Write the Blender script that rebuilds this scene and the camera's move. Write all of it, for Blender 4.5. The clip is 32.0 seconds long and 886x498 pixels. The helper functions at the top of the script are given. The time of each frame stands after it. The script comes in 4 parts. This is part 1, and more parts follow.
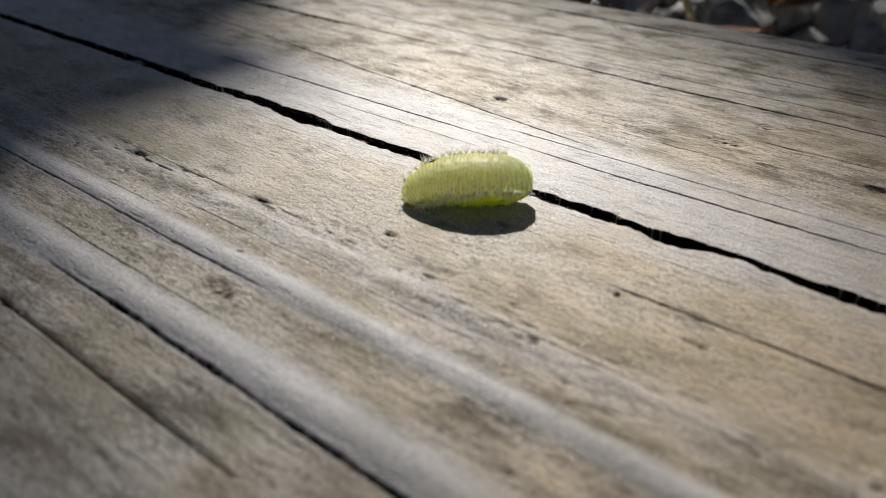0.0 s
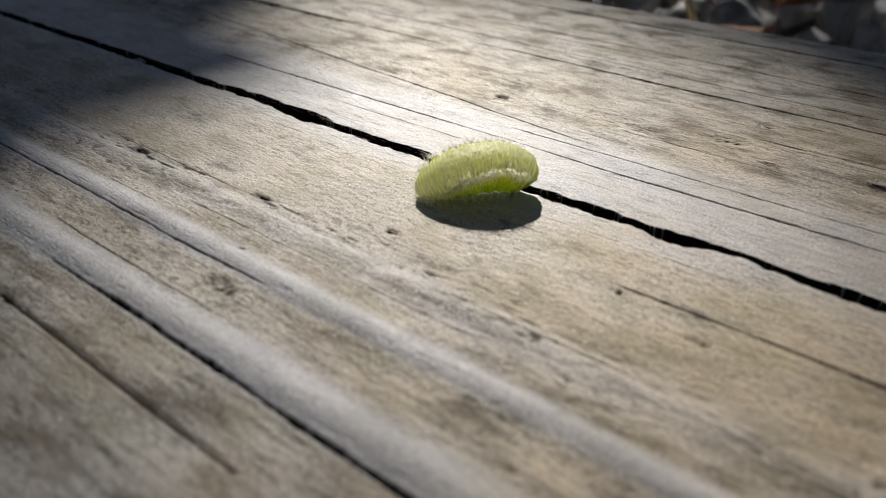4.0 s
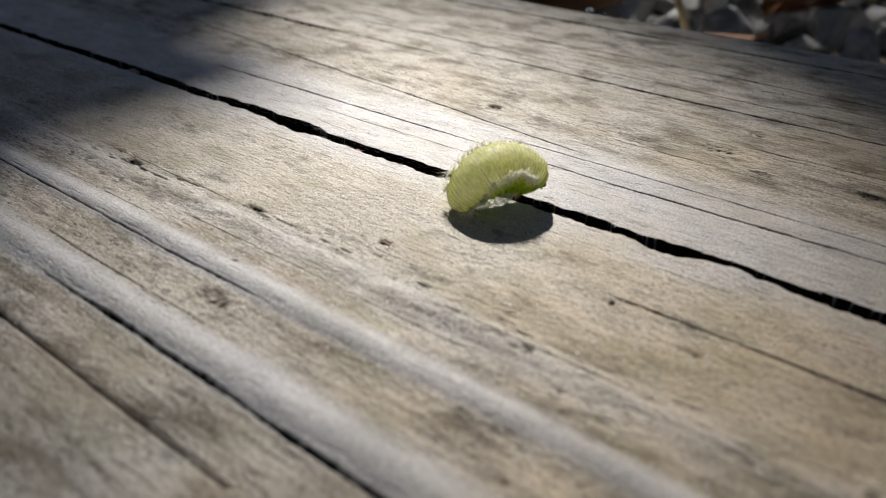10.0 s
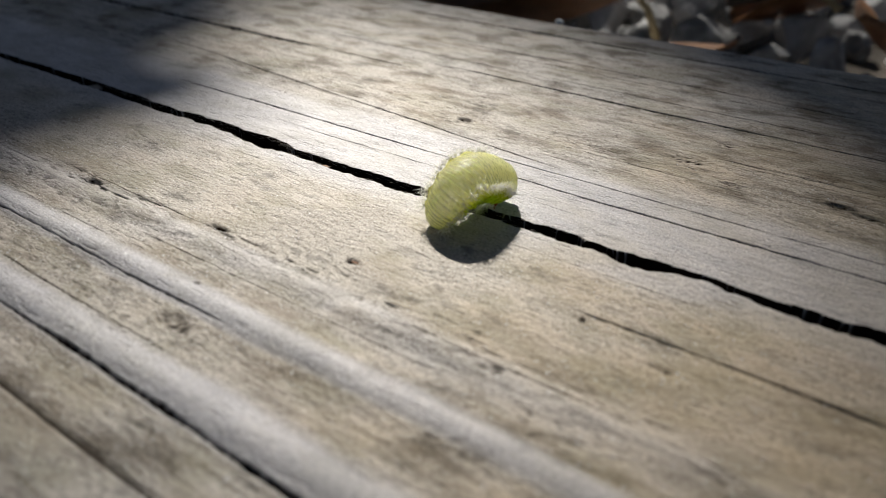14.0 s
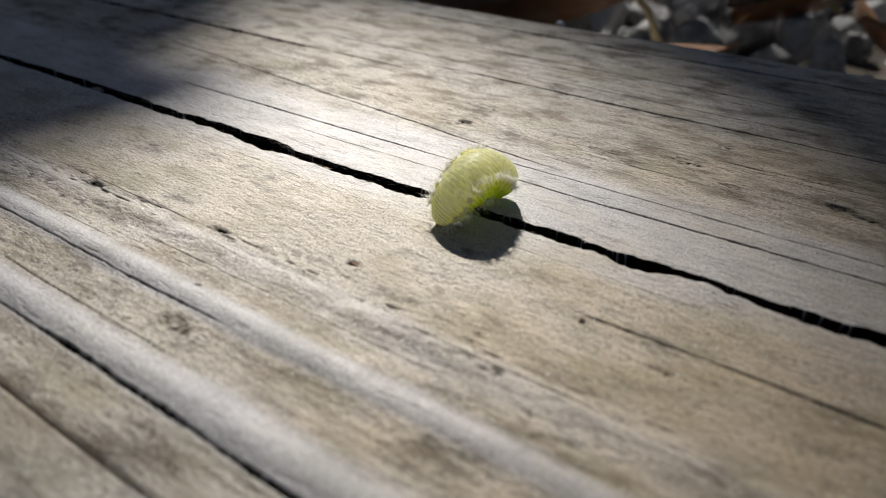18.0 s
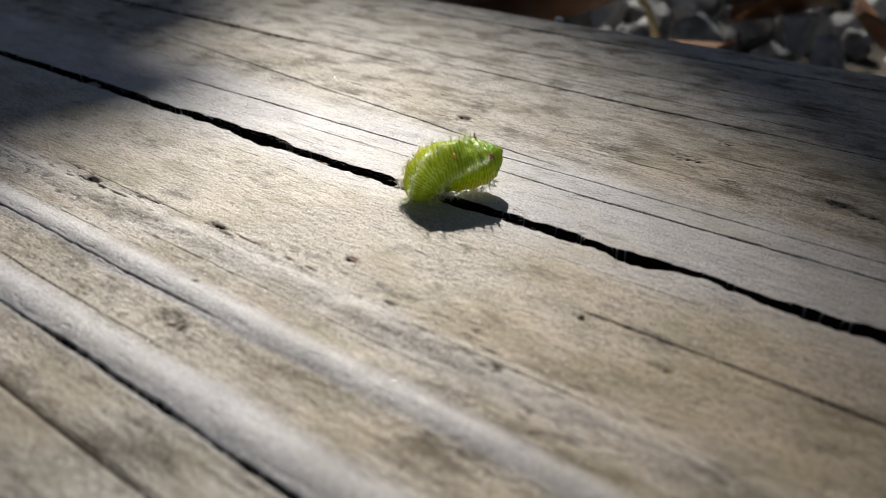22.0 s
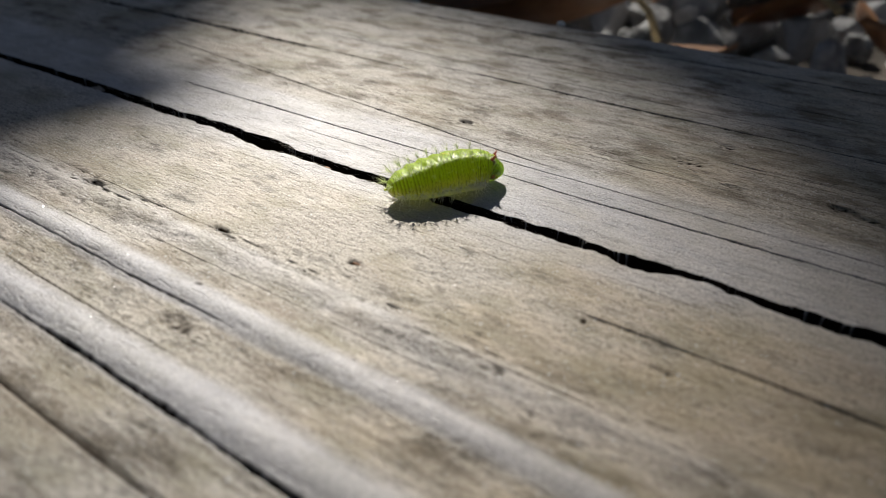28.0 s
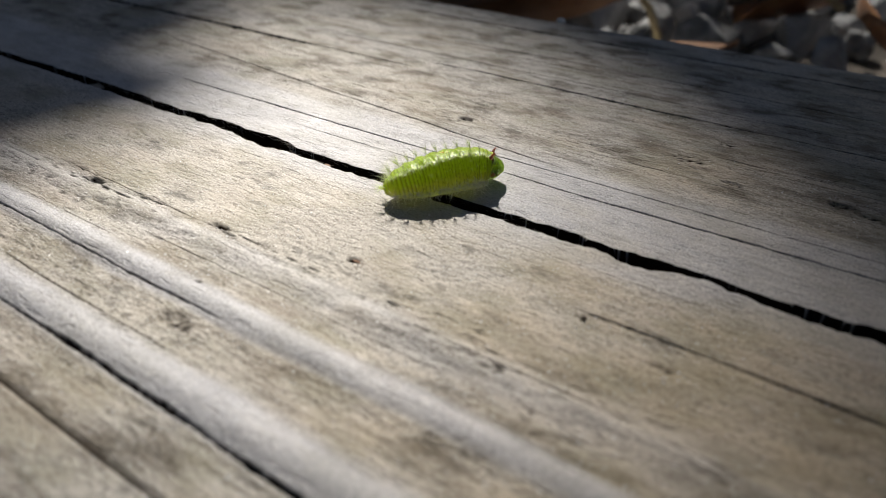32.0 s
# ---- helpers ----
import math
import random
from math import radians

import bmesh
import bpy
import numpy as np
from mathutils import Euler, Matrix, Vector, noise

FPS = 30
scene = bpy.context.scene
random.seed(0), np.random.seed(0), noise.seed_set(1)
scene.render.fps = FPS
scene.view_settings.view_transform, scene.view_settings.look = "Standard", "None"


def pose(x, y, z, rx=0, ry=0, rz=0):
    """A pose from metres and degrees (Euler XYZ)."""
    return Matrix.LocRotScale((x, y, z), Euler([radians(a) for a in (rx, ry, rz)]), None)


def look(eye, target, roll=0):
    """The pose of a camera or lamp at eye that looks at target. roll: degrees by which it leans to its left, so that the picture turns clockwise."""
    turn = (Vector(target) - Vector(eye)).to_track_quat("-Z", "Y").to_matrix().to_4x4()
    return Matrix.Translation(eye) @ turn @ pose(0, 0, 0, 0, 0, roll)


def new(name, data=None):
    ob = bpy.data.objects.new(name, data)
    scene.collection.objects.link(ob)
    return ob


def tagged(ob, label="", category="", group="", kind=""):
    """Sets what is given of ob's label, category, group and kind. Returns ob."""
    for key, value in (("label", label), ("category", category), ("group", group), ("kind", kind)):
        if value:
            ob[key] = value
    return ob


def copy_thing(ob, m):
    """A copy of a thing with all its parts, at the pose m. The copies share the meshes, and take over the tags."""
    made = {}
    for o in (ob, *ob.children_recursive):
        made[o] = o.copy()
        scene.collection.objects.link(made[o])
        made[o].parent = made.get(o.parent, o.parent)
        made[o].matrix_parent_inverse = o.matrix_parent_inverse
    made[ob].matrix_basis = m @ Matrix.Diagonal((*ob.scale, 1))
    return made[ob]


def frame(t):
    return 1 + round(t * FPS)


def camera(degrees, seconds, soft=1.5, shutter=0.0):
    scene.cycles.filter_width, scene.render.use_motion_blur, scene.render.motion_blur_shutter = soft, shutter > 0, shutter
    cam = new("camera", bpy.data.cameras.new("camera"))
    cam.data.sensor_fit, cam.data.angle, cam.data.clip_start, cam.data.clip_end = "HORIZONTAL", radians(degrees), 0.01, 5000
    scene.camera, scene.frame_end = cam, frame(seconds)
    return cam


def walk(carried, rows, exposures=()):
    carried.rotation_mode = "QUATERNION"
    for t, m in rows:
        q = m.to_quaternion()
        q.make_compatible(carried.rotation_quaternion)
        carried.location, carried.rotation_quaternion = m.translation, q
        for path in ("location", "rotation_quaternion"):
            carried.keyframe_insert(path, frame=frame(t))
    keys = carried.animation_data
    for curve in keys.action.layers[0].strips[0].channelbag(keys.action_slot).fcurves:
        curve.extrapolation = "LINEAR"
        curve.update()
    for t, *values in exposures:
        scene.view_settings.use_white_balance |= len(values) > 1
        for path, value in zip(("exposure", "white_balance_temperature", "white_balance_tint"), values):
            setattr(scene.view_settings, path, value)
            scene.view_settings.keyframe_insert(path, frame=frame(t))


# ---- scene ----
cam = camera(64.0, 32.0, soft=0.6)
PATH = [
    (0, (0.04455, -0.06570, 0.04053), (-0.00650, 0.00062, -0.01419), -0.32),
    (0.5, (0.04464, -0.06569, 0.04050), (-0.00657, 0.00066, -0.01404), -0.35),
    (1, (0.04472, -0.06583, 0.04061), (-0.00660, 0.00048, -0.01387), -0.41),
    (1.5, (0.04459, -0.06572, 0.04045), (-0.00656, 0.00062, -0.01417), -0.33),
    (2, (0.04458, -0.06580, 0.04052), (-0.00653, 0.00047, -0.01421), -0.29),
    (2.5, (0.04458, -0.06568, 0.04038), (-0.00659, 0.00047, -0.01445), -0.32),
    (3, (0.04457, -0.06576, 0.04041), (-0.00660, 0.00041, -0.01440), -0.29),
    (3.5, (0.04452, -0.06577, 0.04035), (-0.00661, 0.00043, -0.01445), -0.28),
    (5.5, (0.04458, -0.06597, 0.04044), (-0.00669, 0.00025, -0.01422), -0.24),
    (6, (0.04464, -0.06597, 0.04048), (-0.00670, 0.00025, -0.01410), -0.28),
    (6.5, (0.04463, -0.06606, 0.04052), (-0.00675, 0.00023, -0.01394), -0.23),
    (7, (0.04470, -0.06611, 0.04053), (-0.00683, 0.00013, -0.01386), -0.26),
    (7.5, (0.04469, -0.06605, 0.04046), (-0.00677, 0.00017, -0.01401), -0.27),
    (8, (0.04464, -0.06599, 0.04051), (-0.00677, 0.00018, -0.01408), -0.29),
    (8.5, (0.04461, -0.06602, 0.04048), (-0.00676, 0.00019, -0.01407), -0.25),
    (9, (0.04464, -0.06602, 0.04053), (-0.00678, 0.00021, -0.01397), -0.28),
    (9.5, (0.04470, -0.06578, 0.04057), (-0.00669, 0.00055, -0.01383), -0.33),
    (10, (0.04463, -0.06551, 0.04078), (-0.00632, 0.00147, -0.01323), -0.30),
    (10.5, (0.04466, -0.06477, 0.04070), (-0.00567, 0.00293, -0.01299), -0.28),
    (11, (0.04460, -0.06445, 0.04072), (-0.00523, 0.00391, -0.01261), -0.15),
    (11.5, (0.04462, -0.06394, 0.04069), (-0.00484, 0.00464, -0.01271), -0.22),
    (12, (0.04457, -0.06365, 0.04073), (-0.00452, 0.00538, -0.01243), -0.16),
    (12.5, (0.04454, -0.06353, 0.04076), (-0.00428, 0.00586, -0.01217), -0.11),
    (13, (0.04455, -0.06347, 0.04077), (-0.00429, 0.00580, -0.01229), -0.18),
    (13.5, (0.04451, -0.06353, 0.04076), (-0.00431, 0.00577, -0.01228), -0.14),
    (14, (0.04457, -0.06358, 0.04085), (-0.00436, 0.00572, -0.01211), -0.20),
    (14.5, (0.04465, -0.06360, 0.04084), (-0.00441, 0.00573, -0.01194), -0.22),
    (16.5, (0.04461, -0.06357, 0.04083), (-0.00438, 0.00568, -0.01214), -0.20),
    (17, (0.04459, -0.06359, 0.04084), (-0.00439, 0.00572, -0.01204), -0.20),
    (17.5, (0.04461, -0.06361, 0.04089), (-0.00441, 0.00575, -0.01189), -0.21),
    (18, (0.04469, -0.06363, 0.04097), (-0.00441, 0.00567, -0.01183), -0.27),
    (18.5, (0.04457, -0.06353, 0.04087), (-0.00437, 0.00578, -0.01206), -0.22),
    (19, (0.04453, -0.06342, 0.04089), (-0.00427, 0.00580, -0.01228), -0.23),
    (19.5, (0.04455, -0.06345, 0.04081), (-0.00429, 0.00580, -0.01228), -0.20),
    (20, (0.04455, -0.06355, 0.04081), (-0.00433, 0.00578, -0.01213), -0.17),
    (20.5, (0.04457, -0.06352, 0.04089), (-0.00435, 0.00581, -0.01203), -0.21),
    (21, (0.04462, -0.06351, 0.04088), (-0.00433, 0.00578, -0.01206), -0.23),
    (21.5, (0.04452, -0.06350, 0.04086), (-0.00431, 0.00574, -0.01225), -0.20),
    (22, (0.04449, -0.06343, 0.04070), (-0.00429, 0.00581, -0.01246), -0.13),
    (22.5, (0.04446, -0.06345, 0.04070), (-0.00432, 0.00580, -0.01244), -0.10),
    (23, (0.04439, -0.06346, 0.04063), (-0.00432, 0.00582, -0.01255), -0.03),
    (23.5, (0.04451, -0.06342, 0.04075), (-0.00428, 0.00576, -0.01247), -0.17),
    (24, (0.04444, -0.06348, 0.04075), (-0.00433, 0.00574, -0.01244), -0.13),
    (24.5, (0.04455, -0.06352, 0.04082), (-0.00432, 0.00567, -0.01231), -0.17),
    (25, (0.04453, -0.06360, 0.04082), (-0.00442, 0.00561, -0.01222), -0.14),
    (25.5, (0.04459, -0.06362, 0.04082), (-0.00447, 0.00562, -0.01209), -0.18),
    (27.5, (0.04461, -0.06370, 0.04092), (-0.00449, 0.00556, -0.01192), -0.21),
    (28, (0.04460, -0.06373, 0.04086), (-0.00451, 0.00562, -0.01186), -0.15),
    (28.5, (0.04459, -0.06374, 0.04086), (-0.00453, 0.00560, -0.01187), -0.16),
    (29, (0.04452, -0.06369, 0.04081), (-0.00453, 0.00560, -0.01203), -0.16),
    (29.5, (0.04454, -0.06353, 0.04075), (-0.00443, 0.00567, -0.01228), -0.19),
    (30, (0.04457, -0.06359, 0.04075), (-0.00447, 0.00564, -0.01218), -0.18),
    (30.5, (0.04461, -0.06366, 0.04079), (-0.00450, 0.00564, -0.01200), -0.17),
    (31, (0.04455, -0.06370, 0.04095), (-0.00447, 0.00557, -0.01195), -0.17),
    (31.5, (0.04459, -0.06365, 0.04085), (-0.00448, 0.00558, -0.01207), -0.20),
    (32, (0.04455, -0.06362, 0.04086), (-0.00447, 0.00552, -0.01221), -0.20),
]
walk(cam, [(t, look(eye, target, roll)) for t, eye, target, roll in PATH], [(0, 0.75), (32, 0.75)])
cam.data.dof.use_dof = True
cam.data.dof.focus_distance = 0.094
cam.data.dof.aperture_fstop = 24.0

# ---- world and sun ----
SUN_AZ = Vector((-0.66, 0.75, 0.0)).normalized()
SUN_EL = radians(43)
SUN = (SUN_AZ * math.cos(SUN_EL) + Vector((0, 0, math.sin(SUN_EL)))).normalized()
world = bpy.data.worlds.new("sky")
scene.world = world
world.use_nodes = True
wn = world.node_tree.nodes
sky = wn.new("ShaderNodeTexSky")
sky.sky_type, sky.sun_disc = "NISHITA", False
sky.sun_elevation, sky.sun_rotation = SUN_EL, math.atan2(SUN_AZ.x, SUN_AZ.y)
sky.air_density, sky.dust_density, sky.ozone_density = 1.0, 1.0, 1.0
wn["Background"].inputs["Strength"].default_value = 0.0122
world.node_tree.links.new(sky.outputs["Color"], wn["Background"].inputs["Color"])
sun_data = bpy.data.lights.new("sun", "SUN")
sun_data.energy, sun_data.angle, sun_data.color = 5.0, radians(0.53), (1.0, 0.95, 0.865)
sun = new("sun", sun_data)
sun.matrix_world = look(SUN * 3, (0, 0, 0))

MM = 0.001


# ---- material helpers ----
def material(name):
    m = bpy.data.materials.new(name)
    m.use_nodes = True
    return m, m.node_tree.nodes, m.node_tree.links, m.node_tree.nodes["Principled BSDF"]


def coords(n, l, scale, source="Object"):
    tc, mp = n.new("ShaderNodeTexCoord"), n.new("ShaderNodeMapping")
    mp.inputs["Scale"].default_value = scale
    l.new(tc.outputs[source], mp.inputs["Vector"])
    return mp.outputs["Vector"]


def noise_tex(n, l, vec, scale=1.0, detail=4.0, rough=0.55):
    t = n.new("ShaderNodeTexNoise")
    t.inputs["Scale"].default_value, t.inputs["Detail"].default_value, t.inputs["Roughness"].default_value = scale, detail, rough
    l.new(vec, t.inputs["Vector"])
    return t.outputs["Fac"]


def ramp(n, l, fac, stops):
    r = n.new("ShaderNodeValToRGB")
    el = r.color_ramp.elements
    while len(el) < len(stops):
        el.new(0.5)
    for e, (p, c) in zip(el, stops):
        e.position, e.color = p, ((c, c, c, 1) if isinstance(c, (int, float)) else (*c, 1))
    l.new(fac, r.inputs["Fac"])
    return r.outputs["Color"]


def mix(n, l, fac, a, b, mode="MIX"):
    x = n.new("ShaderNodeMix")
    x.data_type, x.blend_type = "RGBA", mode
    for value, slot in ((fac, x.inputs[0]), (a, x.inputs[6]), (b, x.inputs[7])):
        if isinstance(value, (int, float)):
            slot.default_value = value
        elif isinstance(value, tuple):
            slot.default_value = (*value, 1)
        else:
            l.new(value, slot)
    return x.outputs[2]


def maths(n, l, op, a, b=0.0):
    x = n.new("ShaderNodeMath")
    x.operation = op
    for value, slot in ((a, x.inputs[0]), (b, x.inputs[1])):
        if isinstance(value, (int, float)):
            slot.default_value = value
        else:
            l.new(value, slot)
    return x.outputs[0]


def bump(n, l, height, strength, distance, bsdf, below=None):
    b = n.new("ShaderNodeBump")
    b.inputs["Strength"].default_value, b.inputs["Distance"].default_value = strength, distance
    l.new(height, b.inputs["Height"])
    if below is not None:
        l.new(below, b.inputs["Normal"])
    l.new(b.outputs["Normal"], bsdf.inputs["Normal"])
    return b.outputs["Normal"]


def weathered_wood():
    m, n, l, p = material("weathered_wood")
    tc, sep = n.new("ShaderNodeTexCoord"), n.new("ShaderNodeSeparateXYZ")
    l.new(tc.outputs["Object"], sep.inputs[0])
    wob = noise_tex(n, l, coords(n, l, (14, 160, 160)), 1.0, 3.0)
    y = maths(n, l, "ADD", maths(n, l, "MULTIPLY", sep.outputs["Y"], 1000.0), maths(n, l, "MULTIPLY", maths(n, l, "SUBTRACT", wob, 0.5), 5.0))
    fac = maths(n, l, "DIVIDE", maths(n, l, "ADD", y, 60.0), 150.0)
    bands = ((-60, .35), (-50, .2), (-43.6, .12), (-42.7, .95), (-39.4, .95), (-37.8, .12), (-33.5, .08), (-32.9, .95), (-30.2, .95),
             (-28.8, .12), (-25.2, .5), (-23, .6), (-21, .12), (-7, .2), (-3.5, .7), (1, .9), (14, .9), (17, .5), (22, .2),
             (38, .25), (46, .45), (60, .3), (90, .45))
    grey = ramp(n, l, fac, [((b + 60) / 150, v) for b, v in bands])
    fine = noise_tex(n, l, coords(n, l, (190, 1700, 1700)), 1.0, 5.0, 0.6)
    blotch = noise_tex(n, l, coords(n, l, (70, 150, 150)), 1.0, 5.0, 0.6)
    grain = noise_tex(n, l, coords(n, l, (1500, 2500, 2500)), 1.0, 4.0, 0.65)
    pit = noise_tex(n, l, coords(n, l, (900, 1700, 1700)), 1.0, 3.0, 0.6)
    tan = mix(n, l, ramp(n, l, blotch, [(0.3, 0.0), (0.7, 1.0)]), (0.43, 0.39, 0.335), (0.62, 0.575, 0.51))
    silver = mix(n, l, ramp(n, l, blotch, [(0.3, 0.0), (0.7, 1.0)]), (0.47, 0.465, 0.495), (0.62, 0.615, 0.65))
    col = mix(n, l, grey, tan, silver)
    rough_wood = maths(n, l, "SUBTRACT", 1.0, maths(n, l, "MULTIPLY", grey, 0.75))
    col = mix(n, l, ramp(n, l, fine, [(0.3, 0.14), (0.42, 0.0)]), col, mix(n, l, 1.0, col, (0.55, 0.51, 0.47), "MULTIPLY"))
    col = mix(n, l, maths(n, l, "MULTIPLY", ramp(n, l, grain, [(0.33, 0.85), (0.45, 0.0)]), rough_wood), col, (0.12, 0.10, 0.08))
    col = mix(n, l, ramp(n, l, grain, [(0.55, 0.0), (0.75, 0.5)]), col, (0.60, 0.57, 0.51))
    # torn pores and mildew along the grain
    streaky = ramp(n, l, fac, [((b + 60) / 150, v) for b, v in ((-60, 1), (-44, .8), (-43, .15), (-38, .15), (-36, .7), (-33.5, .8), (-32, .1), (-28, .6), (-20, .2), (-4, .1), (14, .25), (19, .8), (84, 1))])
    patch = ramp(n, l, noise_tex(n, l, coords(n, l, (38, 150, 150)), 1.0, 4.0, 0.6), [(0.47, 0.03), (0.62, 1.0)])
    col = mix(n, l, maths(n, l, "MULTIPLY", maths(n, l, "MULTIPLY", ramp(n, l, pit, [(0.34, 0.85), (0.40, 0.0)]), maths(n, l, "MAXIMUM", patch, maths(n, l, "MULTIPLY", streaky, 0.7))), rough_wood), col, (0.06, 0.052, 0.044))
    thread = noise_tex(n, l, coords(n, l, (260, 1900, 1900)), 1.0, 3.0, 0.6)
    col = mix(n, l, maths(n, l, "MULTIPLY", ramp(n, l, thread, [(0.31, 0.9), (0.36, 0.0)]), maths(n, l, "MULTIPLY", rough_wood, patch)), col, (0.045, 0.036, 0.028))
    hair = noise_tex(n, l, coords(n, l, (170, 3600, 3600)), 1.0, 2.0, 0.5)
    col = mix(n, l, ramp(n, l, hair, [(0.27, 0.1), (0.35, 0.0)]), col, mix(n, l, 1.0, col, (0.32, 0.29, 0.26), "MULTIPLY"))
    vein = noise_tex(n, l, coords(n, l, (45, 1500, 1500)), 1.0, 4.0, 0.62)
    col = mix(n, l, maths(n, l, "MULTIPLY", ramp(n, l, vein, [(0.33, 0.9), (0.43, 0.0)]), streaky), col, mix(n, l, 1.0, col, (0.30, 0.27, 0.24), "MULTIPLY"))
    col = mix(n, l, maths(n, l, "MULTIPLY", ramp(n, l, vein, [(0.55, 0.0), (0.68, 0.5)]), streaky), col, (0.66, 0.63, 0.58))
    micro = noise_tex(n, l, coords(n, l, (4000, 4600, 4600)), 1.0, 2.0, 0.6)
    col = mix(n, l, ramp(n, l, micro, [(0.34, 0.62), (0.46, 0.0)]), col, mix(n, l, 1.0, col, (0.45, 0.42, 0.38), "MULTIPLY"))
    col = mix(n, l, ramp(n, l, micro, [(0.56, 0.0), (0.68, 0.6)]), col, (0.84, 0.81, 0.76))
    olive = noise_tex(n, l, coords(n, l, (75, 130, 130)), 1.0, 4.0, 0.6)
    col = mix(n, l, maths(n, l, "MULTIPLY", ramp(n, l, olive, [(0.47, 0.0), (0.62, 0.6)]), rough_wood), col, (0.27, 0.25, 0.175))
    cloud = noise_tex(n, l, coords(n, l, (110, 260, 260)), 1.0, 4.0, 0.62)
    col = mix(n, l, maths(n, l, "MULTIPLY", ramp(n, l, cloud, [(0.36, 0.95), (0.52, 0.0)]), streaky), col, mix(n, l, 1.0, col, (0.34, 0.31, 0.27), "MULTIPLY"))
    mould = ramp(n, l, noise_tex(n, l, coords(n, l, (120, 300, 300)), 1.0, 6.0, 0.72), [(0.54, 0.0), (0.66, 0.75)])
    col = mix(n, l, maths(n, l, "MULTIPLY", mould, rough_wood), col, (0.115, 0.11, 0.10))
    pink = ramp(n, l, noise_tex(n, l, coords(n, l, (60, 120, 120)), 1.0, 2.0), [(0.46, 0.0), (0.66, 0.32)])
    col = mix(n, l, maths(n, l, "MULTIPLY", pink, maths(n, l, "SUBTRACT", 1.0, grey)), col, (0.53, 0.44, 0.35))
    # warmer wood towards one end; its darkening stands for dimmer light there
    warm = maths(n, l, "MULTIPLY", ramp(n, l, maths(n, l, "ADD", maths(n, l, "MULTIPLY", sep.outputs["X"], 8.0), maths(n, l, "MULTIPLY", blotch, 0.6)), [(0.36, 0.0), (0.72, 1.0)]), maths(n, l, "SUBTRACT", 1.0, maths(n, l, "MULTIPLY", grey, 0.5)))
    col = mix(n, l, warm, col, mix(n, l, 1.0, col, (1.03, 0.91, 0.73), "MULTIPLY"))
    # shade in the cracks, with some grime, painted in near-black
    shade_dirt = n.new("ShaderNodeAttribute")
    shade_dirt.attribute_name = "crack"
    depth = ramp(n, l, shade_dirt.outputs["Fac"], [(0.1, 0.0), (0.8, 1.0)])
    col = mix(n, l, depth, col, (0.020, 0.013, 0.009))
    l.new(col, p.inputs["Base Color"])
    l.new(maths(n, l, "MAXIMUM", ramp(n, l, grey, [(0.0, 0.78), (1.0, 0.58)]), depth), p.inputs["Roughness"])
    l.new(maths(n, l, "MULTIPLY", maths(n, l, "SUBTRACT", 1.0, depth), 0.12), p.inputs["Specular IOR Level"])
    b1 = bump(n, l, fine, 0.2, 0.0002, p)
    b2 = bump(n, l, grain, 0.5, 0.00026, p, b1)
    b2 = bump(n, l, micro, 0.4, 0.00010, p, b2)
    b3 = bump(n, l, maths(n, l, "MULTIPLY", pit, rough_wood), 0.8, 0.0004, p, b2)
    b4 = bump(n, l, ramp(n, l, thread, [(0.30, 0.0), (0.42, 1.0)]), 0.6, 0.00025, p, b3)
    bump(n, l, blotch, 0.3, 0.0006, p, b4)
    return m


